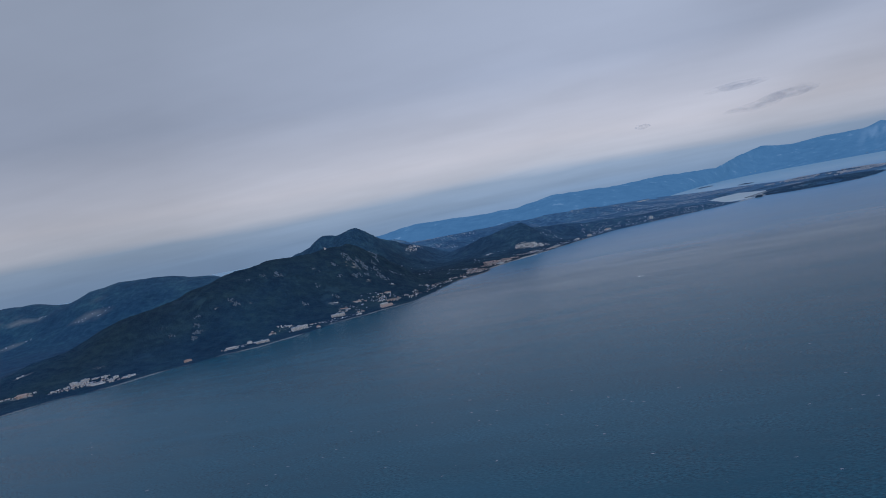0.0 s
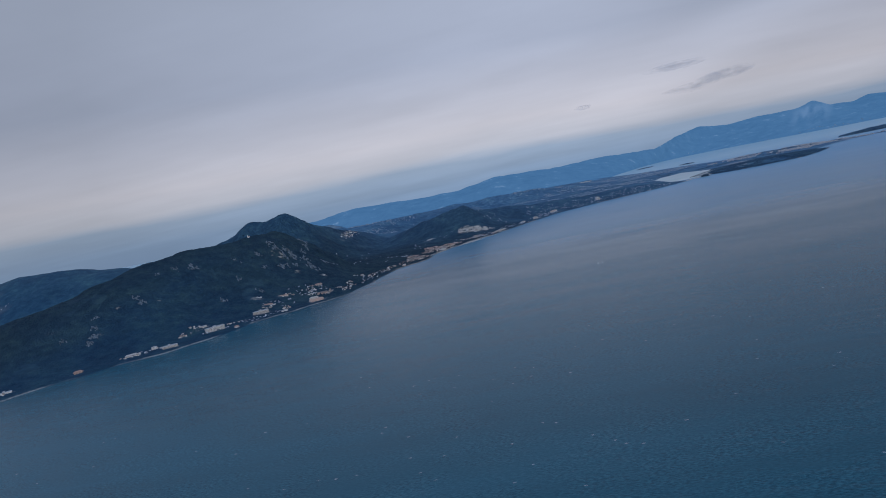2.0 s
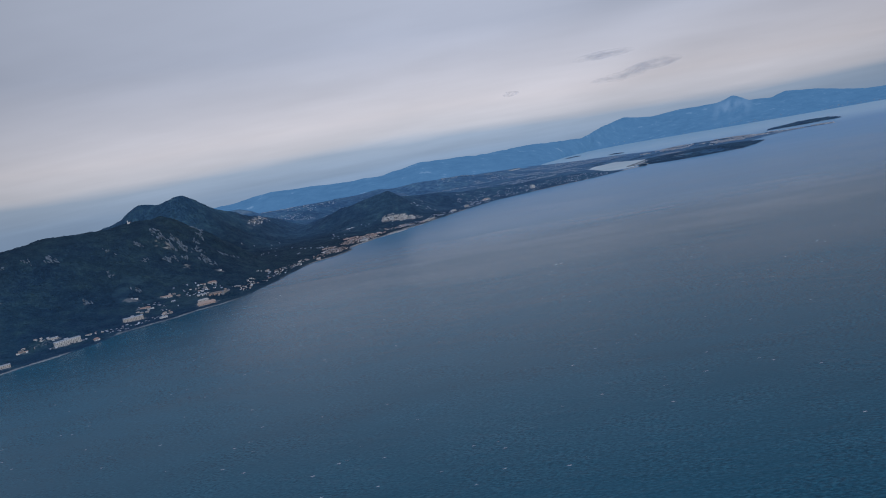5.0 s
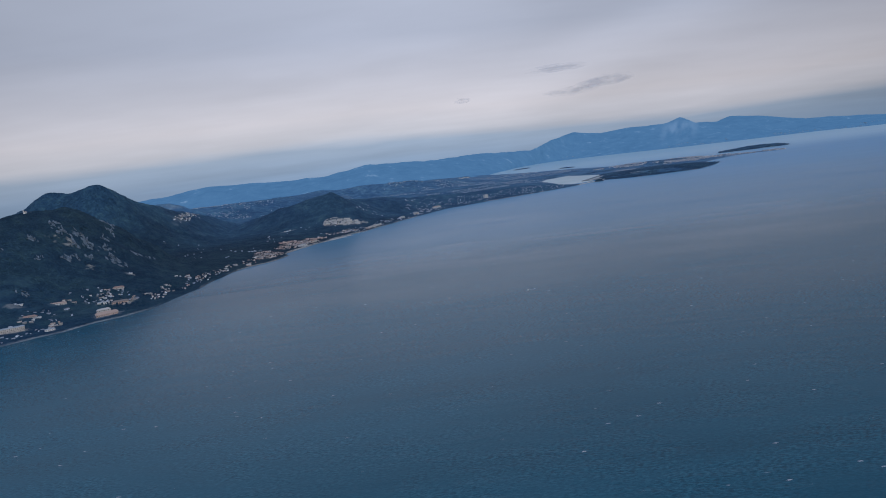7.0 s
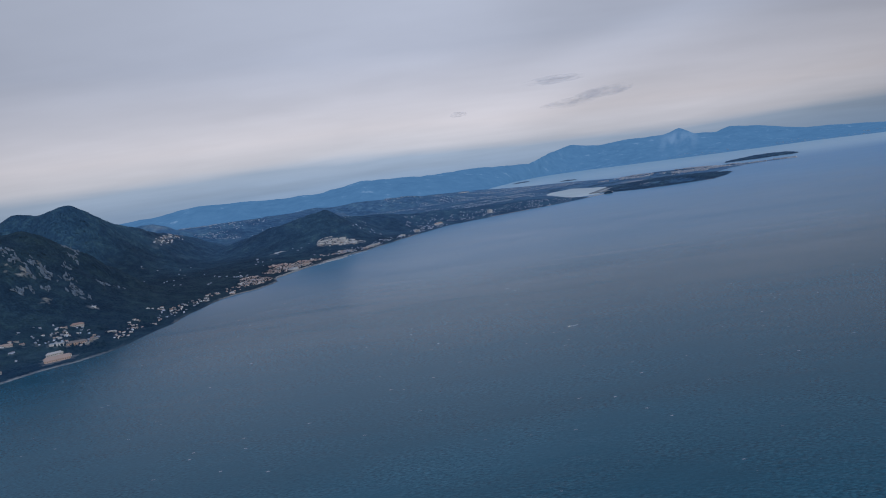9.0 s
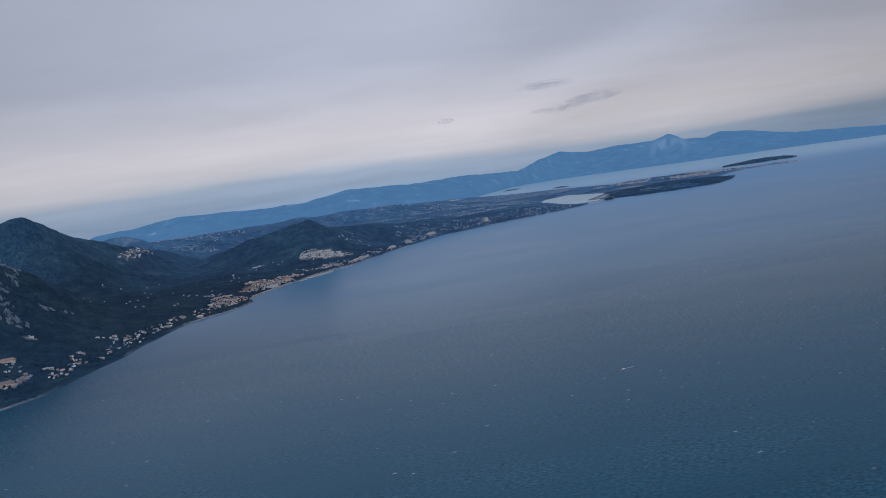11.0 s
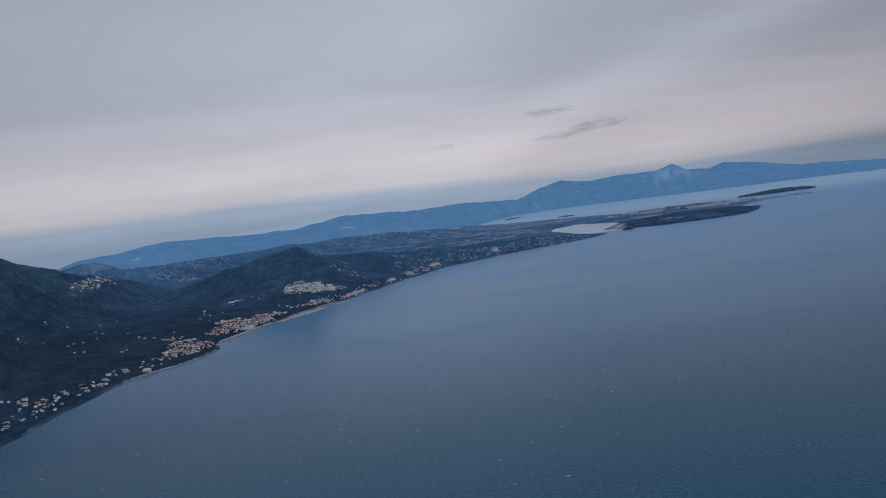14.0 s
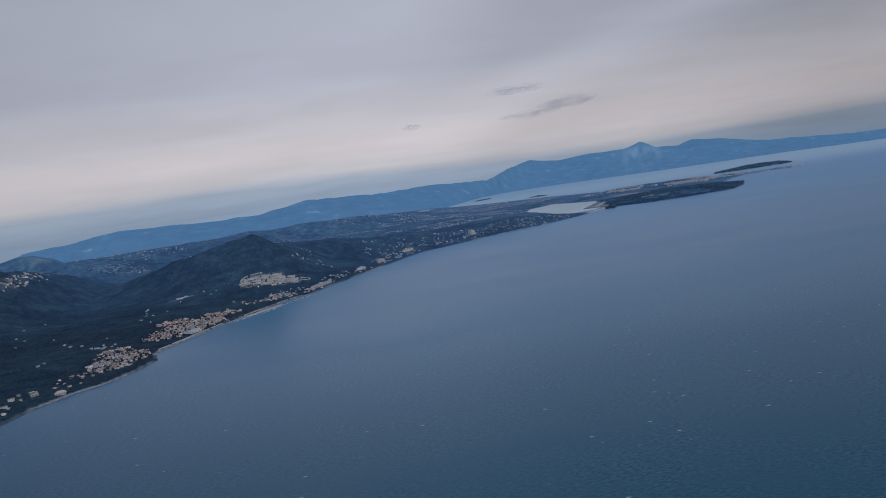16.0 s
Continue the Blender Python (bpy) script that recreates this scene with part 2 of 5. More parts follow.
def sea_material():
    m, nt, b = material("sea_water")
    L = nt.links.new
    tc = nt.nodes.new("ShaderNodeTexCoord")

    def stretched(sx, sy, rz, scale, detail, rough, dist=0.0):
        mp = nt.nodes.new("ShaderNodeMapping")
        mp.inputs["Rotation"].default_value[2] = radians(rz)
        mp.inputs["Scale"].default_value = (sx, sy, 1)
        n = nt.nodes.new("ShaderNodeTexNoise")
        n.inputs["Scale"].default_value = scale
        n.inputs["Detail"].default_value = detail
        n.inputs["Roughness"].default_value = rough
        n.inputs["Distortion"].default_value = dist
        L(tc.outputs["Object"], mp.inputs["Vector"])
        L(mp.outputs[0], n.inputs["Vector"])
        return n.outputs[0]

    chop = stretched(1.0, 1.9, 18, 0.85, 3, 0.6, 0.4)
    swell = stretched(1.0, 2.2, 25, 0.10, 3, 0.5)
    slick = stretched(1.0, 3.4, 12, 0.006, 5, 0.62, 0.6)
    gust = stretched(1.0, 1.6, 30, 0.035, 4, 0.6, 0.4)
    sep = nt.nodes.new("ShaderNodeSeparateXYZ")
    L(tc.outputs["Object"], sep.inputs[0])
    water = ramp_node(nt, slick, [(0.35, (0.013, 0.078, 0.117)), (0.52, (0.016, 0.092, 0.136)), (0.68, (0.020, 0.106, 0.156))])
    # from east to west, mirrored sky and edge darkening are put into the colour
    side_tone = ramp_node(nt, map_range(nt, sep.outputs[0], 160, -220), [(0.0, (0.60, 0.86, 0.88)), (0.40, (1.0, 1.0, 1.0)), (1.0, (1.12, 1.14, 1.16))])
    water_col = mix_rgb(nt, 1.0, water.outputs[0], side_tone.outputs[0], "MULTIPLY")
    # paler towards the far shore: haze and mirrored sky painted into the base colour
    far_haze = ramp_node(nt, map_range(nt, sep.outputs[1], 200, 2200), [(0.0, (0.014, 0.092, 0.148)), (0.1, (0.012, 0.088, 0.142)), (0.2, (0.055, 0.185, 0.295)), (0.45, (0.135, 0.30, 0.455)), (0.68, (0.16, 0.33, 0.50)), (0.88, (0.32, 0.48, 0.60)), (1.0, (0.36, 0.52, 0.62))])
    col = mix_rgb(nt, map_range(nt, sep.outputs[1], 160, 520), water_col, far_haze.outputs[0])
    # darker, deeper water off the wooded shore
    # darkened off the wooded shore: its reflection and edge shade put into the colour
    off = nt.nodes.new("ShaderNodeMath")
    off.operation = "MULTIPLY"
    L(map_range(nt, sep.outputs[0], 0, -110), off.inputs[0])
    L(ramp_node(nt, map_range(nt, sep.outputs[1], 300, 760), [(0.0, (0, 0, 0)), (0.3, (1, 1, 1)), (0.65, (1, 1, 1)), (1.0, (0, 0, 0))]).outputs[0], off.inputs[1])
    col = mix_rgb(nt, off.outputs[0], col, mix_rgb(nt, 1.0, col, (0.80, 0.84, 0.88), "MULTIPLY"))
    near = map_range(nt, sep.outputs[1], 330, 760, 1.0, 0.0)
    gusty = nt.nodes.new("ShaderNodeMath")
    gusty.operation = "MULTIPLY"
    L(near, gusty.inputs[0])
    L(map_range(nt, gust, 0.35, 0.62, 0.25, 1.0), gusty.inputs[1])
    # ripple light painted in: wave tops lightened and troughs darkened in the base colour
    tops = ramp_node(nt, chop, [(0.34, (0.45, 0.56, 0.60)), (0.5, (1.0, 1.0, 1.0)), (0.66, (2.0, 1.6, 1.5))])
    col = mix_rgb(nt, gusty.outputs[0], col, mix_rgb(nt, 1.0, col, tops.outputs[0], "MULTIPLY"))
    # single small breaking crests
    mpc = nt.nodes.new("ShaderNodeMapping")
    mpc.inputs["Rotation"].default_value[2] = radians(25)
    mpc.inputs["Scale"].default_value = (0.42, 1.0, 1)
    L(tc.outputs["Object"], mpc.inputs["Vector"])
    vor = nt.nodes.new("ShaderNodeTexVoronoi")
    vor.inputs["Scale"].default_value = 0.42
    L(mpc.outputs[0], vor.inputs["Vector"])
    sepv = nt.nodes.new("ShaderNodeSeparateColor")
    L(vor.outputs["Color"], sepv.inputs[0])
    ragged = nt.nodes.new("ShaderNodeMath")
    ragged.operation = "MULTIPLY_ADD"
    ragged.inputs[1].default_value = -0.5
    L(stretched(1.0, 2.0, 25, 2.6, 4, 0.7), ragged.inputs[0])
    L(vor.outputs["Distance"], ragged.inputs[2])
    spot = map_range(nt, ragged.outputs[0], -0.15, -0.20)
    rare = map_range(nt, sepv.outputs[0], 0.88, 0.90)
    caps = nt.nodes.new("ShaderNodeMath")
    caps.operation = "MULTIPLY"
    L(spot, caps.inputs[0])
    L(rare, caps.inputs[1])
    caps2 = nt.nodes.new("ShaderNodeMath")
    caps2.operation = "MULTIPLY"
    L(caps.outputs[0], caps2.inputs[0])
    L(map_range(nt, sep.outputs[1], 350, 900, 0.75, 0.0), caps2.inputs[1])
    col = mix_rgb(nt, caps2.outputs[0], col, (0.62, 0.66, 0.68))
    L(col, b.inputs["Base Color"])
    L(map_range(nt, slick, 0.35, 0.7, 0.20, 0.27), b.inputs["Roughness"])
    b.inputs["IOR"].default_value = 1.28
    # reflection tint painted by distance: teal near, paler further out
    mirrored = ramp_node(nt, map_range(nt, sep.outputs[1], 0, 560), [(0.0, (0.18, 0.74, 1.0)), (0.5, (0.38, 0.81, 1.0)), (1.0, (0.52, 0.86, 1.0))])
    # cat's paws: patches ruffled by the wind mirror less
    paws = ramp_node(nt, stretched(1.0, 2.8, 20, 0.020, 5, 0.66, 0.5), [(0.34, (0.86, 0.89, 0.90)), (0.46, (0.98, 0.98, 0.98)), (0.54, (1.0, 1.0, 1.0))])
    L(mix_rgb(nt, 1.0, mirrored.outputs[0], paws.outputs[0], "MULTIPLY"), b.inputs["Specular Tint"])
    add = nt.nodes.new("ShaderNodeMath")
    add.operation = "MULTIPLY_ADD"
    add.inputs[1].default_value = 2.0
    L(swell, add.inputs[0])
    L(chop, add.inputs[2])
    calm = map_range(nt, sep.outputs[1], 160, 490, 0.9, 0.0)
    ruffle = nt.nodes.new("ShaderNodeMath")
    ruffle.operation = "MULTIPLY"
    L(calm, ruffle.inputs[0])
    L(map_range(nt, gust, 0.3, 0.7, 0.55, 1.25), ruffle.inputs[1])
    bmp = nt.nodes.new("ShaderNodeBump")
    bmp.inputs["Distance"].default_value = 0.08
    L(ruffle.outputs[0], bmp.inputs["Strength"])
    L(add.outputs[0], bmp.inputs["Height"])
    L(bmp.outputs[0], b.inputs["Normal"])
    # matte share varies with distance, so the painted water colour outweighs the reflections
    dif = nt.nodes.new("ShaderNodeBsdfDiffuse")
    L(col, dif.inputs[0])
    mixs = nt.nodes.new("ShaderNodeMixShader")
    matte = nt.nodes.new("ShaderNodeMath")
    matte.operation = "MAXIMUM"
    shore_matte = nt.nodes.new("ShaderNodeMath")
    shore_matte.operation = "MULTIPLY"
    shore_matte.inputs[1].default_value = 0.35
    L(off.outputs[0], shore_matte.inputs[0])
    L(shore_matte.outputs[0], matte.inputs[1])
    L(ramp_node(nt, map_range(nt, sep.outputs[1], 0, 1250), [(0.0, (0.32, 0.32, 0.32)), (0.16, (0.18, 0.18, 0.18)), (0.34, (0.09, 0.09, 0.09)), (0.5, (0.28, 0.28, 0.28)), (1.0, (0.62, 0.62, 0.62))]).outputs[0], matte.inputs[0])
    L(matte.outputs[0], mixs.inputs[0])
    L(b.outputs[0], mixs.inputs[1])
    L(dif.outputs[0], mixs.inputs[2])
    L(mixs.outputs[0], nt.nodes["Material Output"].inputs[0])
    return m


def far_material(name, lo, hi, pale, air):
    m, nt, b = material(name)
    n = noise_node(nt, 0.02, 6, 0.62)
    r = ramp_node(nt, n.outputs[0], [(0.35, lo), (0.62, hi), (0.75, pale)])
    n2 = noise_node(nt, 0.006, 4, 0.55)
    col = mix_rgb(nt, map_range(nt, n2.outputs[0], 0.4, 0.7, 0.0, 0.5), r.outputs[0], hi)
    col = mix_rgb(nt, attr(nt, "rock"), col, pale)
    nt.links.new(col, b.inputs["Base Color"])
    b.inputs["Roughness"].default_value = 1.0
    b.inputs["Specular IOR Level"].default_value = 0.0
    # air: blue haze put in as a glow from the slopes themselves
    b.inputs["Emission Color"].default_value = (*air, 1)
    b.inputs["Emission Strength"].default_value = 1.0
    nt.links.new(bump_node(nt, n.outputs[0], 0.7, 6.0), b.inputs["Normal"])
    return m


def plain_material():
    m, nt, b = material("farmland_and_groves")
    fine = noise_node(nt, 0.10, 7, 0.68)
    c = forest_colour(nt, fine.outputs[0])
    # pale fields and tracks, longer than they are wide
    mp = nt.nodes.new("ShaderNodeMapping")
    mp.inputs["Scale"].default_value = (1.0, 0.45, 1)
    tc = nt.nodes.new("ShaderNodeTexCoord")
    f = nt.nodes.new("ShaderNodeTexVoronoi")
    f.inputs["Scale"].default_value = 0.045
    nt.links.new(tc.outputs["Object"], mp.inputs["Vector"])
    nt.links.new(mp.outputs[0], f.inputs["Vector"])
    sepc = nt.nodes.new("ShaderNodeSeparateColor")
    nt.links.new(f.outputs["Color"], sepc.inputs[0])
    c = mix_rgb(nt, map_range(nt, sepc.outputs[0], 0.80, 0.95, 0.0, 0.3), c, (0.17, 0.23, 0.29))
    c = mix_rgb(nt, map_range(nt, fine.outputs[0], 0.60, 0.72, 0.0, 0.2), c, (0.20, 0.25, 0.30))
    c = mix_rgb(nt, attr(nt, "beach"), c, (0.36, 0.37, 0.38))
    nt.links.new(c, b.inputs["Base Color"])
    b.inputs["Roughness"].default_value = 0.95
    b.inputs["Specular IOR Level"].default_value = 0.1
    nt.links.new(bump_node(nt, fine.outputs[0], 0.35, 1.5), b.inputs["Normal"])
    return m


def plaster_material(name, stops, per_island):
    m, nt, b = material(name)
    if per_island:
        r = nt.nodes.new("ShaderNodeNewGeometry").outputs["Random Per Island"]
    else:
        r = nt.nodes.new("ShaderNodeObjectInfo").outputs["Random"]
    c = ramp_node(nt, r, stops)
    c.color_ramp.interpolation = "CONSTANT"
    stain = noise_node(nt, 1.6, 5, 0.6)
    col = mix_rgb(nt, map_range(nt, stain.outputs[0], 0.45, 0.75, 0.0, 0.35), c.outputs[0], (0.30, 0.27, 0.23))
    nt.links.new(col, b.inputs["Base Color"])
    b.inputs["Roughness"].default_value = 0.85
    nt.links.new(bump_node(nt, stain.outputs[0], 0.2, 0.05), b.inputs["Normal"])
    return m


def plain_colour(name, c, rough=0.8, scale=1.0, spread=0.3):
    m, nt, b = material(name)
    n = noise_node(nt, scale, 5, 0.6)
    r = ramp_node(nt, n.outputs[0], [(0.3, tuple(v * (1 - spread) for v in c)), (0.7, tuple(min(1, v * (1 + spread)) for v in c))])
    nt.links.new(r.outputs[0], b.inputs["Base Color"])
    b.inputs["Roughness"].default_value = rough
    nt.links.new(bump_node(nt, n.outputs[0], 0.3, 0.1), b.inputs["Normal"])
    return m


WALL_STOPS = [(0.0, (0.55, 0.57, 0.60)), (0.22, (0.30, 0.305, 0.32)), (0.36, (0.76, 0.78, 0.80)), (0.52, (0.44, 0.41, 0.41)), (0.66, (0.64, 0.66, 0.69)), (0.84, (0.24, 0.24, 0.25)), (1.0, (0.70, 0.70, 0.70))]
# the village, far and old town stops have blue haze mixed into their colours
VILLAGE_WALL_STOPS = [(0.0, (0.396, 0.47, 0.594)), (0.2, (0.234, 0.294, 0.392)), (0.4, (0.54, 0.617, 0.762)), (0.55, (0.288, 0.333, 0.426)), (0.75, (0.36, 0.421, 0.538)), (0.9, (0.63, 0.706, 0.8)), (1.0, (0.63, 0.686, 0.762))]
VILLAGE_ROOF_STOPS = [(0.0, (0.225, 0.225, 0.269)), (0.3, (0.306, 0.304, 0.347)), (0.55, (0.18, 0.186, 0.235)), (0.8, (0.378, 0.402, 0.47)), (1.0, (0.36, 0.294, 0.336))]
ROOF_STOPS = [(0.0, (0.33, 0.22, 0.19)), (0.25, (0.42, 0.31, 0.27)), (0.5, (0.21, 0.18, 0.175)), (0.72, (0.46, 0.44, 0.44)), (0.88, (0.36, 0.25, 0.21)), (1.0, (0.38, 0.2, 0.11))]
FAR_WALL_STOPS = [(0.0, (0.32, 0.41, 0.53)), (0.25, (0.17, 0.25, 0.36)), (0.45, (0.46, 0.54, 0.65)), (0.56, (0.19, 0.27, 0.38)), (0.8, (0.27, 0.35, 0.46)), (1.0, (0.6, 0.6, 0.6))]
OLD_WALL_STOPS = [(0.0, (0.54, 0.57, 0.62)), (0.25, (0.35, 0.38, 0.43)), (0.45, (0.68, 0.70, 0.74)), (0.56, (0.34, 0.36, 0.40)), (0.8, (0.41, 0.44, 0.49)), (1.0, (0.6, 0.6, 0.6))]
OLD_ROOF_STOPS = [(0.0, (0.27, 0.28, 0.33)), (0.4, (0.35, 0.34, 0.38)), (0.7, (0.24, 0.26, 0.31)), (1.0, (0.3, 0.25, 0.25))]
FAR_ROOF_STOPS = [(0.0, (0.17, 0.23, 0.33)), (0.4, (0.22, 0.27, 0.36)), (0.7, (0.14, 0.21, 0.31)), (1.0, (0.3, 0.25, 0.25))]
MAT_LAND = land_material()
MAT_PLAIN = plain_material()
MAT_CANOPY = canopy_material("mixed_forest_canopy", 1.0)
# the same canopy darkened, as forest_colour's painted haze is too pale there
MAT_CANOPY_DARK = canopy_material("darkened_canopy", 0.56)
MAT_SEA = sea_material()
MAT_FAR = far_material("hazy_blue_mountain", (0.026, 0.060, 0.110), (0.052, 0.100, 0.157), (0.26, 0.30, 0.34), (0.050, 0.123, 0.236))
MAT_WALL = plaster_material("painted_plaster", WALL_STOPS, False)
MAT_ROOF = plaster_material("clay_tile_roof", ROOF_STOPS, False)
MAT_WALL_FAR = plaster_material("hazed_plaster_far", FAR_WALL_STOPS, True)
MAT_ROOF_FAR = plaster_material("hazed_tile_roof_far", FAR_ROOF_STOPS, True)
MAT_WALL_OLD = plaster_material("old_town_plaster", OLD_WALL_STOPS, True)
MAT_ROOF_OLD = plaster_material("old_town_roof", OLD_ROOF_STOPS, True)
MAT_WALL_TOWN = plaster_material("seaside_plaster", [(0.0, (0.62, 0.50, 0.45)), (0.25, (0.28, 0.23, 0.22)), (0.42, (0.76, 0.70, 0.67)), (0.6, (0.54, 0.38, 0.32)), (0.8, (0.58, 0.48, 0.44)), (1.0, (0.6, 0.56, 0.54))], True)
MAT_ROOF_TOWN = plaster_material("seaside_tile_roof", [(0.0, (0.46, 0.32, 0.28)), (0.25, (0.22, 0.16, 0.15)), (0.45, (0.52, 0.43, 0.40)), (0.65, (0.38, 0.25, 0.21)), (0.85, (0.15, 0.12, 0.12)), (1.0, (0.46, 0.32, 0.3))], True)
MAT_WALL_VILLAGE = plaster_material("village_plaster", VILLAGE_WALL_STOPS, True)
MAT_ROOF_VILLAGE = plaster_material("village_tile_roof", VILLAGE_ROOF_STOPS, True)
MAT_WHITE = plain_colour("white_stucco", (0.64, 0.64, 0.64), 0.8, 0.8, 0.1)
MAT_CREAM = plain_colour("cream_stucco", (0.55, 0.52, 0.50), 0.8, 0.8, 0.12)
MAT_SALMON = plain_colour("salmon_stucco", (0.52, 0.39, 0.34), 0.8, 0.8, 0.1)
MAT_GLASS = plain_colour("dark_window_glass", (0.07, 0.08, 0.09), 0.15, 2.0, 0.2)
MAT_SHUTTER = plain_colour("green_wooden_shutter", (0.06, 0.11, 0.08), 0.6, 3.0, 0.2)
MAT_SLAB = plain_colour("flat_concrete_roof", (0.40, 0.43, 0.48), 0.9, 0.6, 0.2)
MAT_ROCK = plain_colour("grey_limestone", (0.108, 0.142, 0.182), 0.9, 0.6, 0.5)
MAT_ASPHALT = plain_colour("worn_asphalt", (0.34, 0.36, 0.39), 0.9, 0.05, 0.25)
MAT_BANK = plain_colour("dry_grass_bank", (0.17, 0.195, 0.21), 0.95, 0.1, 0.25)
MAT_STONE = plain_colour("pale_quay_stone", (0.44, 0.44, 0.44), 0.9, 0.4, 0.2)
MAT_FOAM = plain_colour("white_foam", (0.70, 0.73, 0.75), 0.7, 0.8, 0.2)
MAT_HULL = plain_colour("white_boat_hull", (0.78, 0.78, 0.76), 0.3, 1.0, 0.05)

# ---------------------------------------------------------------- the lie of the land
# The whole place is laid out at about one seventh of its true size.
COAST = [(-640, -60), (-470, 60), (-400, 112), (-384, 146), (-374, 162), (-357, 171), (-341, 183), (-330, 202), (-317, 220), (-301, 235), (-289, 253), (-274, 261),
         (-261, 269), (-252, 285), (-241, 298), (-231, 318), (-225, 345), (-211, 361), (-199, 370), (-190, 386), (-177, 396), (-166, 415), (-160, 450),
         (-155, 480), (-153, 512), (-150, 545), (-147, 562), (-138, 578), (-127, 590), (-120, 606), (-118, 624), (-122, 646), (-115, 664), (-108, 682),
         (-99, 706), (-85, 735), (-72, 760), (-55, 786), (-36, 828), (-12, 880), (14, 930), (46, 988), (110, 1040), (175, 1084), (235, 1127), (285, 1172), (262, 1215), (266, 1290)]
NORTH = [(264, 1440), (290, 1510), (345, 1565), (385, 1440), (345, 1290), (338, 1225), (372, 1196), (420, 1190), (497, 1200), (545, 1262), (601, 1350), (590, 1400),
         (640, 1480), (719, 1558), (790, 1580), (845, 1556), (850, 1585), (760, 1660), (690, 1720), (600, 1700), (520, 1760), (450, 1960), (330, 2150), (275, 2300),
         (230, 2450), (-1700, 2450), (-1700, -60)]
ISLAND = np.array(COAST + NORTH, float)


def signed_distance(px, py, poly):
    """Distance to the outline of poly; positive inside."""
    d2 = np.full(px.shape, 1e18)
    inside = np.zeros(px.shape, bool)
    n = len(poly)
    for i in range(n):
        ax, ay = poly[i]
        bx, by = poly[(i + 1) % n]
        ex, ey = bx - ax, by - ay
        t = np.clip(((px - ax) * ex + (py - ay) * ey) / (ex * ex + ey * ey), 0, 1)
        d2 = np.minimum(d2, (px - ax - t * ex) ** 2 + (py - ay - t * ey) ** 2)
        cross = (ay > py) != (by > py)
        with np.errstate(divide="ignore", invalid="ignore"):
            inside ^= cross & (px < (bx - ax) * (py - ay) / (by - ay) + ax)
    d = np.sqrt(d2)
    return np.where(inside, d, -d)


def lattice(ix, iy, seed):
    h = (ix * 374761393 + iy * 668265263 + seed * 974711) & 0xFFFFFFFF
    h = ((h ^ (h >> 13)) * 1274126177) & 0xFFFFFFFF
    return ((h ^ (h >> 16)) & 0xFFFF) / 32767.5 - 1.0


def value_noise(x, y, seed):
    ix, iy = np.floor(x).astype(np.int64), np.floor(y).astype(np.int64)
    fx, fy = x - ix, y - iy
    fx, fy = fx * fx * (3 - 2 * fx), fy * fy * (3 - 2 * fy)
    a, b = lattice(ix, iy, seed), lattice(ix + 1, iy, seed)
    c, d = lattice(ix, iy + 1, seed), lattice(ix + 1, iy + 1, seed)
    return (a * (1 - fx) + b * fx) * (1 - fy) + (c * (1 - fx) + d * fx) * fy


def fbm(x, y, size, octaves, seed, ridged=False):
    out, amp, tot = 0.0, 1.0, 0.0
    for k in range(octaves):
        a = 0.6 * k
        n = value_noise((x * math.cos(a) - y * math.sin(a)) / size, (x * math.sin(a) + y * math.cos(a)) / size, seed + k)
        out = out + amp * ((1 - 2 * np.abs(n)) if ridged else n)
        tot += amp
        amp *= 0.5
        size *= 0.5
    return out / tot


def crest(px, py, line, width, power=2.0):
    """A ridge that follows line (x, y, height), falling off over width to both sides."""
    best = np.zeros(px.shape)
    pts = line if len(line) > 1 else [line[0], (line[0][0] + 0.1, line[0][1], line[0][2])]
    for (ax, ay, ah), (bx, by, bh) in zip(pts, pts[1:]):
        ex, ey = bx - ax, by - ay
        t = np.clip(((px - ax) * ex + (py - ay) * ey) / (ex * ex + ey * ey), 0, 1)
        d = np.hypot(px - ax - t * ex, py - ay - t * ey)
        h = (ah + (bh - ah) * t) * np.exp(-np.power(d / width, power))
        best = np.maximum(best, h)
    return best


# crest points x, y, z, then the half-width and the steepness of the slopes
CLIFF_CRESTS = [
    ([(-459, 1240, 45.8), (-441, 1240, 49.1), (-424, 1240, 49.5), (-407, 1240, 44.2), (-385, 1240, 35.2)], 40, 2.0),  # hill behind the village spur
    ([(-470, 300, 20), (-425, 345, 40), (-375, 400, 57), (-340, 470, 65), (-300, 545, 70)], 82, 1.9),  # cliff mountain
    ([(-275, 560, 63), (-246, 571, 50), (-235, 580, 37)], 32, 2.0),  # its eastern shoulder
    ([(-440, 786, 66), (-396, 786, 86), (-374, 790, 83), (-352, 786, 86)], 66, 1.8),  # high summit
    ([(-345, 788, 80), (-309, 840, 56), (-300, 890, 46), (-294, 930, 40), (-289, 965, 34), (-286, 1000, 24)], 46, 1.7),  # spur with the village
]
HILL_CRESTS = [
    ([(-1140, 700, 66), (-873, 700, 65), (-809, 700, 58), (-732, 700, 74), (-631, 700, 70), (-546, 710, 55)], 110, 2.0),
    ([(-235, 958, 15), (-200, 930, 24), (-175, 912, 31), (-150, 905, 37.5), (-128, 902, 42), (-103, 900, 46.5)], 44, 1.35),  # pointed hill
    ([(-103, 905, 36), (-78, 985, 30), (-44, 1010, 27), (-5, 1040, 21), (38, 1080, 17), (108, 1120, 12), (190, 1140, 11), (235, 1160, 9.5), (272, 1178, 5)], 44, 2.0),
]
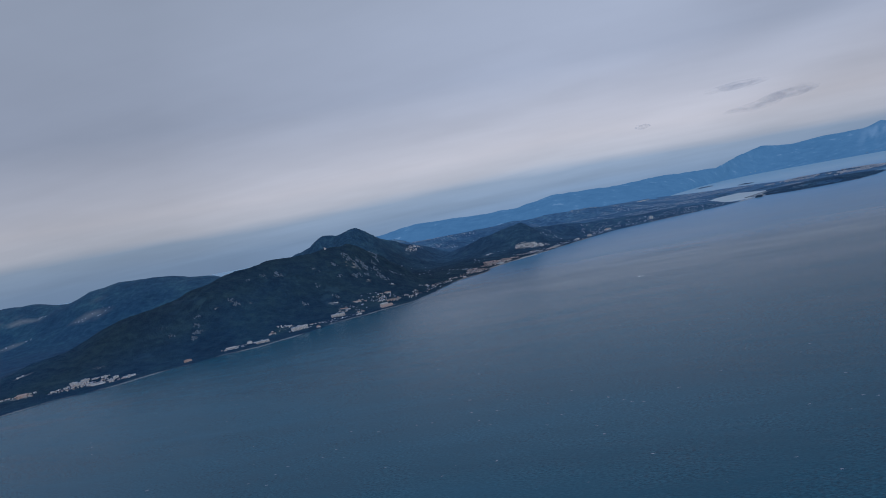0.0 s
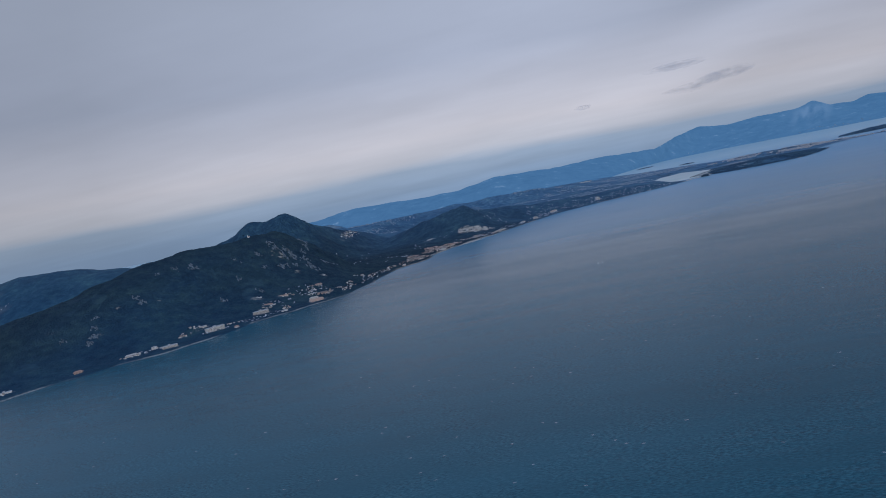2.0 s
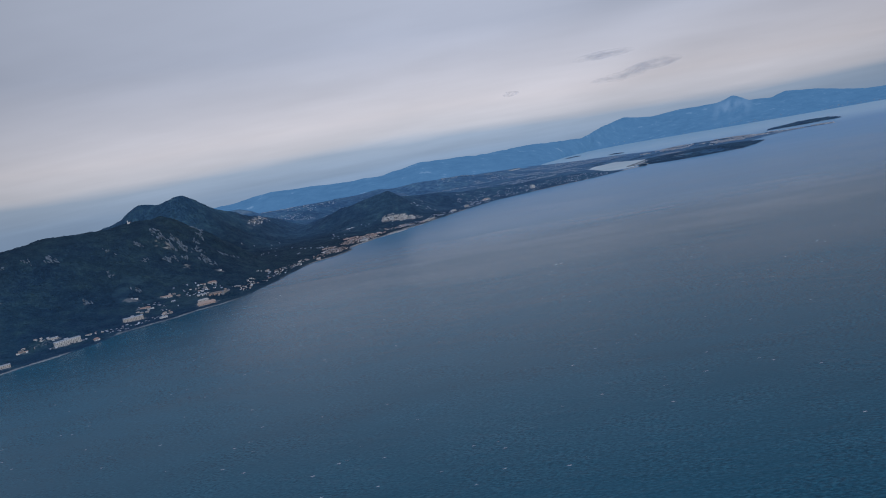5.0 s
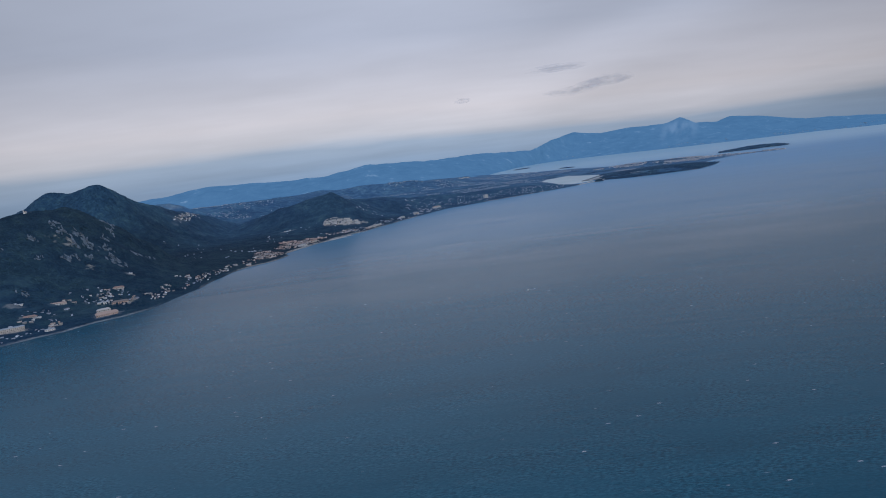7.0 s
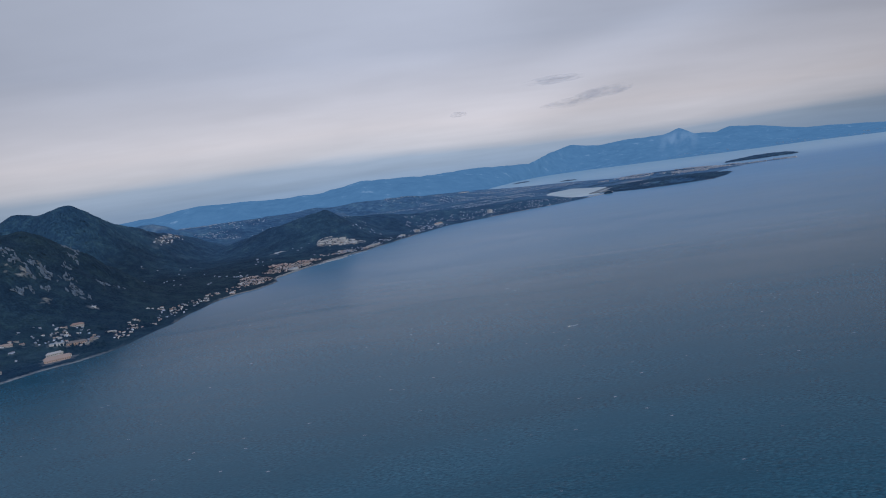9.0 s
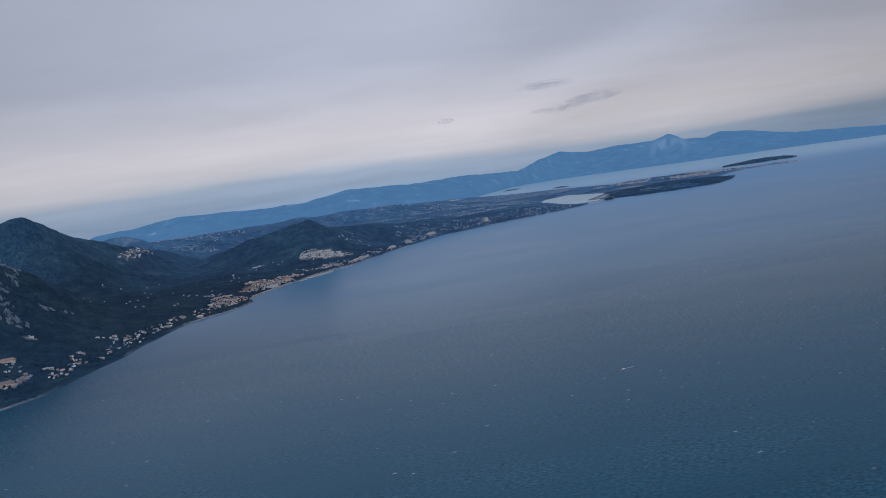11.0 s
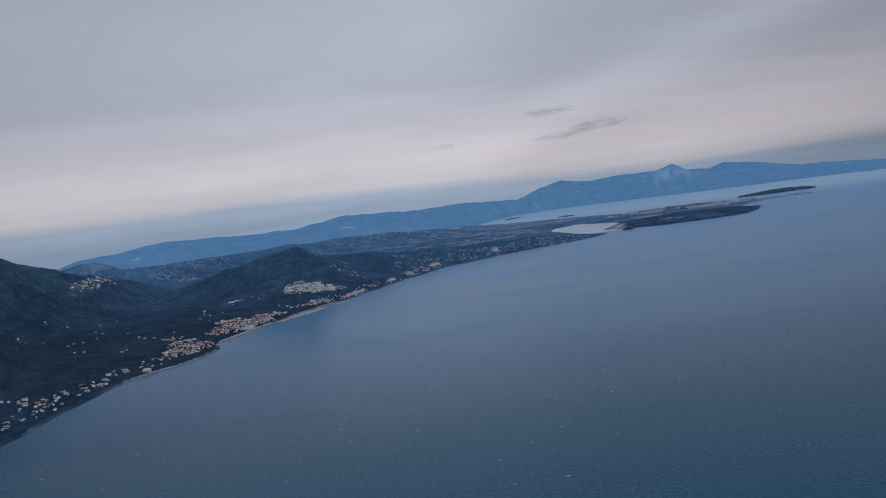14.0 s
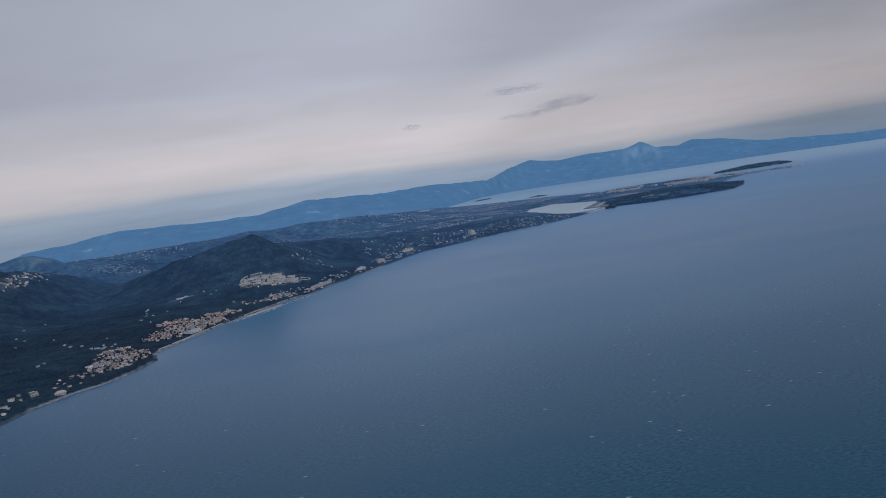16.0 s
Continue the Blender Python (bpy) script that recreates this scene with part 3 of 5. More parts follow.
PLAIN_CRESTS = [
    ([(-520, 1200, 36), (-400, 1300, 34), (-270, 1400, 33.5), (-130, 1600, 27), (60, 1750, 23)], 110, 2.0),
    ([(-330, 1480, 29), (-215, 1500, 32), (-120, 1520, 34), (0, 1560, 30), (70, 1600, 24)], 60, 2.0),
    ([(400, 1235, 7), (470, 1245, 10), (560, 1340, 6)], 34, 2.0),  # wooded headland
    ([(800, 1572, 9), (838, 1568, 5)], 20, 2.0),  # fortress rock
    ([(470, 1600, 6), (560, 1640, 8), (640, 1600, 6)], 50, 2.0),
]
CRESTS = CLIFF_CRESTS + HILL_CRESTS + PLAIN_CRESTS


def height(px, py, fine=True):
    d = signed_distance(px, py, ISLAND) + 2.2 * fbm(px, py, 24, 3, 5)
    inland = np.clip(d, 0, None)
    rise = 1 - np.exp(-np.power(inland / 42.0, 1.5))
    tot = 0
    for line, width, power in CRESTS:
        tot = tot + np.power(np.maximum(crest(px, py, line, width, power), 0.01), 9)
    hills = np.power(tot, 1 / 9)
    far = np.clip((py - 1050) / 300, 0, 1)
    low = 3.0 + 4.0 * fbm(px, py, 170, 4, 11) + far * (3 + 4 * fbm(px, py, 120, 4, 23))
    north = ((px > 180) & (py > 1180) & (py < 2300)).astype(float)
    low = np.clip(low, 1.0, None) * (1 - 0.6 * north)
    rough = fbm(px, py, 75, 5, 31, True)
    hills = np.power(np.power(hills * (1 + 0.09 * (rough - 0.35)), 4) + np.power(low, 4), 0.25)
    z = rise * hills + np.clip(d, -6, 3) * 0.28
    if fine:
        z = z + rise * 0.5 * fbm(px, py, 7, 3, 47)
    return z, d


def add_mesh(name, verts, faces, mat, smooth=True):
    me = bpy.data.meshes.new(name)
    verts = np.asarray(verts, np.float32)
    faces = np.asarray(faces, np.int32)
    k = faces.shape[1]
    me.vertices.add(len(verts))
    me.vertices.foreach_set("co", verts.ravel())
    me.loops.add(faces.size)
    me.loops.foreach_set("vertex_index", faces.ravel())
    me.polygons.add(len(faces))
    me.polygons.foreach_set("loop_start", np.arange(0, faces.size, k, dtype=np.int32))
    me.polygons.foreach_set("use_smooth", np.full(len(faces), smooth))
    me.update(calc_edges=True)
    me.materials.append(mat)
    return me


def float_attribute(me, name, values):
    a = me.attributes.new(name, "FLOAT", "POINT")
    a.data.foreach_set("value", np.asarray(values, np.float32))


def grid_faces(nx, ny, keep):
    i = np.arange(nx * ny).reshape(ny, nx)
    f = np.stack([i[:-1, :-1], i[:-1, 1:], i[1:, 1:], i[1:, :-1]], -1).reshape(-1, 4)
    return f[keep[f].any(1)] if keep is not None else f


def rock_mask(px, py, z):
    """Bare limestone: a band of crags on the seaward face of the cliff mountain, and single slabs elsewhere."""
    zone = np.exp(-(((px + 248) / 34) ** 2 + ((py - 515) / 42) ** 2) ** 1.5) + 0.8 * np.exp(-(((px + 330) / 34) ** 2 + ((py - 360) / 75) ** 2) ** 1.5)
    n = fbm(px, py, 9, 3, 71)
    m = np.clip((n + 0.2 * zone - 0.74) * 6, 0, 1) * np.clip(zone * 2.5, 0, 1)
    m = np.maximum(m, 0.35 * np.clip((fbm(px, py, 22, 4, 83) - 0.56) * 9, 0, 1) * (z > 25) * (py < 700))
    return m * (z > 8)


def land_part(x0, x1, y0, y1, step, hole=None):
    xs, ys = np.arange(x0, x1 + step / 2, step), np.arange(y0, y1 + step / 2, step)
    gx, gy = np.meshgrid(xs, ys)
    gx, gy = gx.ravel(), gy.ravel()
    z, d = height(gx, gy)
    keep = z > -1.2
    if hole:
        keep &= ~((gx > hole[0]) & (gx < hole[1]) & (gy > hole[2]) & (gy < hole[3]))
    f = grid_faces(len(xs), len(ys), keep)
    return np.stack([gx, gy, z], 1), f, d


# centre x, y, half-lengths, turn, strength
CLEARINGS = [(-384, 201, 22, 6, 35, 0.5), (-424, 183, 15, 4, 25, 0.55), (-362, 195, 12, 3, 35, 0.45), (-264, 332, 14, 4, 42, 0.4), (-190, 404, 12, 5, 34, 0.35), (-232, 377, 9, 4, 30, 0.35),
             (-472, 238, 8, 2, 50, 0.5), (-398, 243, 6, 3, 20, 0.4), (-841, 637, 55, 7, 12, 0.4), (-696, 606, 34, 8, 10, 0.35), (-803, 568, 28, 7, 12, 0.35), (-410, 1231, 22, 7, 0, 0.22),
             (-200, 440, 14, 8, 10, 0.25), (-172, 470, 9, 9, 0, 0.2)]
TOWN_GROUND = [(-135, 633, 11, 22, -4, 0.34), (-120, 706, 14, 31, -24, 0.34), (-86, 848, 23, 10, 6, 0.85), (-47, 821, 15, 2.5, 62, 0.5), (-283, 884, 5, 48, 3, 0.25), (-98, 722, 5, 22, -28, 0.5),
               (-14, 900, 8, 3, 58, 0.4), (34, 1003, 12, 4, 50, 0.4), (112, 1075, 9, 5, 20, 0.3), (-150, 836, 10, 2, 8, 0.4)]


def ground_object(v, f, d, mat, label):
    used = np.zeros(len(v), bool)
    used[f.ravel()] = True
    idx = np.cumsum(used) - 1
    v, d, f = v[used], d[used], idx[f]
    rock = rock_mask(v[:, 0], v[:, 1], v[:, 2])
    v[:, 2] += rock * 1.2 * fbm(v[:, 0], v[:, 1], 6, 2, 91)
    beach = np.clip(1.15 - np.abs(d - 0.8) / 1.1, 0, 1) * np.clip(fbm(v[:, 0], v[:, 1], 45, 3, 101) * 3 + 0.55, 0, 1)
    # the town's beach and promenade
    town = np.clip(1.2 - np.abs(d - 0.9) / 1.0, 0, 1) * np.clip((v[:, 1] - 600) / 15, 0, 1) * np.clip((800 - v[:, 1]) / 40, 0, 1)
    town = np.maximum(town, np.clip(1.4 - d / 2.6, 0, 1) * np.clip((v[:, 1] - 705) / 15, 0, 1) * np.clip((762 - v[:, 1]) / 12, 0, 1))
    beach = np.maximum(beach, town * np.clip(fbm(v[:, 0], v[:, 1], 18, 3, 103) * 2 + 0.9, 0, 1))
    # clearings, terraces and car parks round the resorts and hill villages
    for cx, cy, rx, ry, turn, amount in CLEARINGS + TOWN_GROUND:
        a = radians(turn)
        ux = ((v[:, 0] - cx) * math.cos(a) + (v[:, 1] - cy) * math.sin(a)) / rx
        uy = (-(v[:, 0] - cx) * math.sin(a) + (v[:, 1] - cy) * math.cos(a)) / ry
        patch = np.clip(1.6 * (1.15 - np.hypot(ux, uy)) + 1.3 * fbm(v[:, 0], v[:, 1], 6 + rx * 0.25, 3, 113), 0, 1)
        beach = np.maximum(beach, amount * patch)
    # bare pale ground: the spit by the fortress and the field beside the runway
    spit = np.clip((v[:, 0] - 690) / 40, 0, 1) * (v[:, 1] < 1640) * np.clip(fbm(v[:, 0], v[:, 1], 30, 3, 107) * 2 + 0.7, 0, 1)
    field = np.exp(-(((v[:, 0] - 455) / 34) ** 2 + ((v[:, 1] - 1440) / 60) ** 2) ** 2) * np.clip(fbm(v[:, 0], v[:, 1], 40, 3, 109) * 2 + 0.6, 0, 1)
    beach = np.maximum(beach, np.maximum(0.8 * spit, 0.7 * field))
    me = add_mesh("ground", v, f, mat)
    float_attribute(me, "rock", rock)
    float_attribute(me, "beach", beach)
    return tagged(new("ground", me), label, "land", kind="structure")


NEAR = (-500, 180, 110, 1090)
GROUND = ground_object(*land_part(*NEAR, 1.8), MAT_LAND, "dark green wooded slopes with limestone crags and narrow beaches")
ground_object(*land_part(-1500, 60, -60, 1120, 10.0, (NEAR[0] + 11, NEAR[1] + 80, NEAR[2] + 11, NEAR[3] - 4)), MAT_LAND, "wooded hills further inland")
ground_object(*land_part(-1500, 880, 1080, 2330, 6.0), MAT_PLAIN, "low green plain with groves, fields and villages")

# ---------------------------------------------------------------- the sea


def build_sea():
    bm = bmesh.new()
    s = 9000
    vs = [bm.verts.new(c) for c in ((-s, -s, 0), (s, -s, 0), (s, s, 0), (-s, s, 0))]
    bm.faces.new(vs)
    me = bpy.data.meshes.new("water")
    bm.to_mesh(me)
    bm.free()
    me.materials.append(MAT_SEA)
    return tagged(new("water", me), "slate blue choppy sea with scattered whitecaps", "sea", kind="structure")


build_sea()


def lagoon_material():
    m, nt, b = material("still_lagoon_water")
    n = noise_node(nt, 0.01, 3, 0.5)
    # the bright mirrored sky is put into this pale base colour
    r = ramp_node(nt, n.outputs[0], [(0.3, (0.48, 0.545, 0.55)), (0.7, (0.56, 0.62, 0.62))])
    nt.links.new(r.outputs[0], b.inputs["Base Color"])
    b.inputs["Roughness"].default_value = 0.5
    b.inputs["IOR"].default_value = 1.28
    return m


def build_lagoon():
    bm = bmesh.new()
    bm.faces.new([bm.verts.new((x, y, 0.05)) for x, y in ((235, 1235), (275, 1218), (312, 1232), (345, 1290), (400, 1440), (440, 1600), (300, 1600), (240, 1420))])
    me = bpy.data.meshes.new("water")
    bm.to_mesh(me)
    bm.free()
    me.materials.append(lagoon_material())
    return tagged(new("water", me), "still lagoon water, pale from sky painted into its colour", "lagoon", kind="structure")


build_lagoon()

# ---------------------------------------------------------------- far mountains across the strait
# crest x, y, z and the foot of the slope below it x, y
RANGE_WEST = [(-1500, 2500, -8, -1300, 2080), (-1060, 2500, 22, -900, 2080), (-966, 2500, 51, -830, 2080), (-830, 2500, 57, -700, 2080),
              (-712, 2500, 75, -600, 2080), (-461, 2500, 63, -390, 2080), (-284, 2500, 61, -240, 2100), (-144, 2500, 84, -120, 2100),
              (98, 2700, 71, 70, 2120), (266, 2900, 75, 240, 2330), (546, 3200, 64, 420, 2900)]
RANGE_EAST = [(677, 3400, 98, 560, 3180), (828, 3600, 126, 720, 3290), (961, 3600, 106, 850, 3270), (1106, 3600, 116, 980, 3170),
              (1308, 3600, 114, 1180, 3040), (1377, 3600, 138, 1260, 2990), (1452, 3600, 101, 1340, 2950), (1567, 3600, 93, 1450, 2940),
              (1627, 3600, 113, 1520, 2940), (1771, 3600, 97, 1660, 2900), (2003, 3600, 55, 1790, 2690), (2120, 3600, 50, 1880, 2640),
              (2436, 3600, 26, 2150, 2560), (2900, 3600, 20, 2600, 2500)]
RANGE = RANGE_WEST + RANGE_EAST


def build_range(first, last, step, name, mat, label, seed):
    """A mountain wall that follows the crest: from its foot up to the crest and down behind it."""
    k = np.arange(first, last + 1)
    c = np.array(RANGE, float)[k]
    s_ = np.concatenate([[0], np.cumsum(np.hypot(np.diff(c[:, 0]), np.diff(c[:, 1])))])
    u = np.arange(0, s_[-1], step)
    cx, cy, cz, fx, fy = [np.interp(u, s_, c[:, q]) for q in range(5)]
    kern = np.hanning(5) / np.hanning(5).sum()
    cz = np.convolve(np.pad(cz, 2, mode="edge"), kern, mode="valid") + 2.4 * fbm(u, u * 0, 46, 4, seed + 21) * np.clip(cz / 60, 0, 1)
    t = np.linspace(-0.06, 1.25, 72)
    gt, cx = np.meshgrid(t, cx, indexing="ij")
    cy, cz, fx, fy = [np.broadcast_to(q, gt.shape) for q in (cy, cz, fx, fy)]
    x = (fx + (cx - fx) * gt).ravel()
    y = (fy + (cy - fy) * gt).ravel()
    t = gt.ravel()
    y = y + 30 * fbm(x, y, 130, 3, seed) * np.clip(1 - t * 1.5, 0, 1)
    prof = np.where(t < 1, np.power(np.clip(t, 0, 1), 1.25), np.clip(1 - (t - 1) * 2.2, 0, 1))
    gully = fbm(x, y, 150, 5, seed + 3, True)
    z = cz.ravel() * prof + 16 * np.clip(t * (1 - t) * 4, 0, 1) * (gully - 0.15) + 1.6 * fbm(x, y, 28, 3, seed + 5) * np.clip(t * 3, 0, 1) + np.clip(t, -0.06, 0) * 60 + 0.8
    me = add_mesh(name, np.stack([x, y, z], 1), grid_faces(gt.shape[1], gt.shape[0], None), mat)
    fan = x - 0.417 * (y - 300)
    rock = 0.8 * np.exp(-((fan / 78) ** 2 + ((z - 84) / 46) ** 2)) * np.clip(fbm(fan, z * 0.55, 26, 5, 13) * 1.5 + 0.6, 0, 1)
    rock = np.maximum(rock, 0.16 * np.clip(fbm(x, y, 34, 3, seed + 9) * 6 - 3.0, 0, 1) * np.clip((x - 300) / 600, 0.15, 1))
    float_attribute(me, "rock", rock)
    return tagged(new(name, me), label, "mountain", kind="structure")


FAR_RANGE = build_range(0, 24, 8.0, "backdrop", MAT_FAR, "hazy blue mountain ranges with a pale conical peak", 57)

# ---------------------------------------------------------------- islets and wooded headlands


def islet(name, cx, cy, rx, ry, turn, top, label, seed, step):
    n = int(2.6 * max(rx, ry) / step)
    u = np.linspace(-1.3, 1.3, n)
    gu, gv = np.meshgrid(u, u)
    gu, gv = gu.ravel(), gv.ravel()
    a = radians(turn)
    x = cx + gu * rx * math.cos(a) - gv * ry * math.sin(a)
    y = cy + gu * rx * math.sin(a) + gv * ry * math.cos(a)
    r = np.hypot(gu, gv) + 0.22 * fbm(x, y, rx * 0.6, 4, seed)
    z = top * (np.power(np.clip(1 - r, 0, 1), 0.6) * (0.85 + 0.35 * fbm(x, y, rx * 0.5, 3, seed + 9))) - np.clip(r - 1, 0, 1) * 6
    me = add_mesh(name, np.stack([x, y, z], 1), grid_faces(n, n, z > -1.0), MAT_LAND)
    float_attribute(me, "rock", np.zeros(len(z)))
    float_attribute(me, "beach", np.clip(1 - np.abs(z - 0.4) / 0.7, 0, 1) * 0.7)
    tagged(new(name, me), label, "island", kind="structure")
    return x, y, z


ISLETS = [islet("islet_wooded", 893, 1822, 96, 22, 2, 11.0, "low wooded island off the old town", 3, 3.0),
          islet("islet_round", 322, 1200, 8, 5, 20, 4.5, "tiny round islet covered with dark cypresses", 5, 0.5),
          islet("islet_bay", 464, 2113, 26, 6, -25, 3.0, "flat green islet in the far bay", 7, 1.2),
          islet("islet_cape", 405, 2600, 55, 14, 50, 2.6, "low green cape across the far bay", 11, 2.5)]

# ---------------------------------------------------------------- settlements: where houses stand
# centre x, y, half-lengths, turn, number
SOUTH_ZONES = [
    (-424, 184, 15, 6, 25, 18), (-383, 198, 21, 9, 35, 46), (-350, 205, 10, 4, 38, 9), (-290, 271, 10, 3, 30, 9), (-274, 288, 8, 4, 40, 8),
    (-272, 317, 8, 5, 40, 8), (-270, 336, 8, 5, 40, 9), (-244, 349, 7, 3, 50, 6), (-232, 398, 9, 6, 40, 8), (-209, 386, 7, 7, 30, 10),
    (-228, 431, 7, 5, 0, 6), (-212, 454, 10, 10, 0, 14)]
NORTH_ZONES = [
    (-196, 437, 9, 7, 0, 12), (-182, 450, 12, 14, 0, 20), (-174, 482, 11, 15, 0, 18), (-166, 524, 7, 16, 0, 20), (-160, 556, 6, 10, 0, 14),
    (-158, 580, 5, 6, 0, 8), (-178, 522, 8, 8, 0, 7), (-138, 632, 10, 20, -6, 84), (-120, 706, 12, 26, -22, 110), (-76, 792, 12, 10, 30, 14),
    (-84, 838, 26, 5, 10, 16), (-283, 882, 5, 50, 3, 44)]
HOUSE_ZONES = SOUTH_ZONES + NORTH_ZONES
TOWN_ZONES = [(-136, 633, 12, 24, -4, 250), (-121, 706, 16, 33, -24, 380), (-133, 731, 11, 12, 0, 80), (-108, 745, 13, 9, 20, 70), (-146, 652, 9, 15, 0, 60), (-146, 598, 9, 12, 0, 14), (-84, 786, 20, 14, 40, 40), (-52, 806, 14, 8, 50, 30)]
VILLAGE_ZONES = [
    (-212, 452, 22, 20, 0, 16), (-250, 770, 45, 80, 0, 16), (-200, 690, 45, 70, 0, 14), (-148, 837, 14, 3, 8, 8), (-385, 198, 22, 9, 35, 20), (-195, 455, 24, 22, 0, 26),
    (-166, 530, 9, 40, 0, 22), (-158, 676, 8, 6, 0, 12), (-70, 800, 14, 26, -30, 60), (-24, 868, 16, 40, -30, 80), (25, 965, 22, 50, -30, 130), (95, 1060, 30, 50, -55, 120),
    (190, 1125, 70, 26, 28, 220), (20, 1010, 30, 40, -45, 70), (-75, 930, 40, 45, 0, 30), (-238, 348, 40, 9, 52, 34)]
INLAND_ZONES = [(-225, 408, 16, 14, 0, 22), (-280, 282, 16, 5, 40, 14), (-130, 790, 40, 60, 0, 18), (-282, 885, 8, 60, 3, 30), (-690, 610, 30, 10, 20, 16), (-840, 637, 40, 8, 20, 14), (-800, 570, 30, 8, 20, 8), (-560, 500, 60, 25, 20, 4)]
PLAIN_ZONES = [
    (-300, 1250, 60, 25, 10, 150), (-380, 1325, 40, 12, 20, 110), (-240, 1330, 130, 45, 10, 220), (-60, 1360, 120, 90, 0, 520), (100, 1300, 90, 60, 20, 600), (60, 1560, 160, 90, 0, 1200),
    (210, 1480, 90, 80, 10, 2000), (330, 1760, 130, 90, 35, 1500), (240, 1950, 130, 90, 30, 700), (-200, 1700, 220, 120, 0, 360)]
OLD_TOWN_ZONES = [(480, 1620, 60, 60, 30, 600), (600, 1560, 70, 60, 45, 780), (690, 1600, 60, 28, 40, 460), (440, 1290, 40, 14, 10, 60), (785, 1585, 70, 11, -8, 300)]
rng = np.random.RandomState(12)
PAVED = np.zeros((1100, 640))  # how much of each cell is yard, road or terrace
OCC = np.zeros((1100, 640), bool)  # ground taken by buildings, one cell a metre, from x = -520, y = 60


def occupy(x, y, r, paved=0.3):
    i, j = int(y - 60), int(x + 520)
    if 0 <= i < 1100 and 0 <= j < 640:
        cell = PAVED[max(0, i - r - 1):i + r, max(0, j - r):j + r + 2]
        np.maximum(cell, paved, out=cell)
        OCC[max(0, i - r - 1):i + r, max(0, j - r):j + r + 2] = True


def ground_z(x, y):
    z, d = height(np.array([x], float), np.array([y], float))
    return float(z[0]), float(d[0])


def scatter(zone, shore_gap):
    cx, cy, rx, ry, turn, count = zone
    a = radians(turn)
    got = []
    for _ in range(count * 6):
        if len(got) == count:
            break
        u, v = rng.uniform(-1, 1, 2)
        if u * u + v * v > 1:
            continue
        x = cx + u * rx * math.cos(a) - v * ry * math.sin(a)
        y = cy + u * rx * math.sin(a) + v * ry * math.cos(a)
        got.append((x, y))
    if not got:
        return []
    p = np.array(got)
    z, d = height(p[:, 0], p[:, 1])
    return [(x, y, h) for (x, y), h, dd in zip(got, z, d) if dd > shore_gap and h > 0.3]


# ---------------------------------------------------------------- houses


def box(bm, x0, x1, y0, y1, z0, z1):
    v = [bm.verts.new(c) for c in ((x0, y0, z0), (x1, y0, z0), (x1, y1, z0), (x0, y1, z0), (x0, y0, z1), (x1, y0, z1), (x1, y1, z1), (x0, y1, z1))]
    for f in ((0, 3, 2, 1), (4, 5, 6, 7), (0, 1, 5, 4), (1, 2, 6, 5), (2, 3, 7, 6), (3, 0, 4, 7)):
        bm.faces.new([v[i] for i in f])
    return v


def part(name, bm, mat, parent, label=""):
    me = bpy.data.meshes.new(name)
    bm.normal_update()
    bm.to_mesh(me)
    bm.free()
    me.materials.append(mat)
    ob = new(name, me)
    ob.parent = parent
    return tagged(ob, label)


def roof_mesh(w, d, z, rise, over, hip):
    """A pitched roof w by d with its eaves over the walls; hip: how far the ridge stops short of the ends."""
    bm = bmesh.new()
    x, y = w / 2 + over, d / 2 + over
    t = 0.12
    lo = [bm.verts.new(c) for c in ((-x, -y, z), (x, -y, z), (x, y, z), (-x, y, z))]
    up = [bm.verts.new(c) for c in ((-x, -y, z + t), (x, -y, z + t), (x, y, z + t), (-x, y, z + t))]
    r = [bm.verts.new((-x + hip, 0, z + t + rise)), bm.verts.new((x - hip, 0, z + t + rise))]
    bm.faces.new(lo[::-1])
    for i in range(4):
        bm.faces.new((lo[i], lo[(i + 1) % 4], up[(i + 1) % 4], up[i]))
    bm.faces.new((up[0], up[1], r[1], r[0]))
    bm.faces.new((up[2], up[3], r[0], r[1]))
    bm.faces.new((up[1], up[2], r[1]))
    bm.faces.new((up[3], up[0], r[0]))
    return bm


def window_bm(x, y, z, w, h, nx, ny):
    """A thin pane or leaf set into a wall that faces (nx, ny)."""
    bm = bmesh.new()
    if ny:
        box(bm, x - w / 2, x + w / 2, y - 0.03, y + 0.03, z, z + h)
    else:
        box(bm, x - 0.03, x + 0.03, y - w / 2, y + w / 2, z, z + h)
    return bm


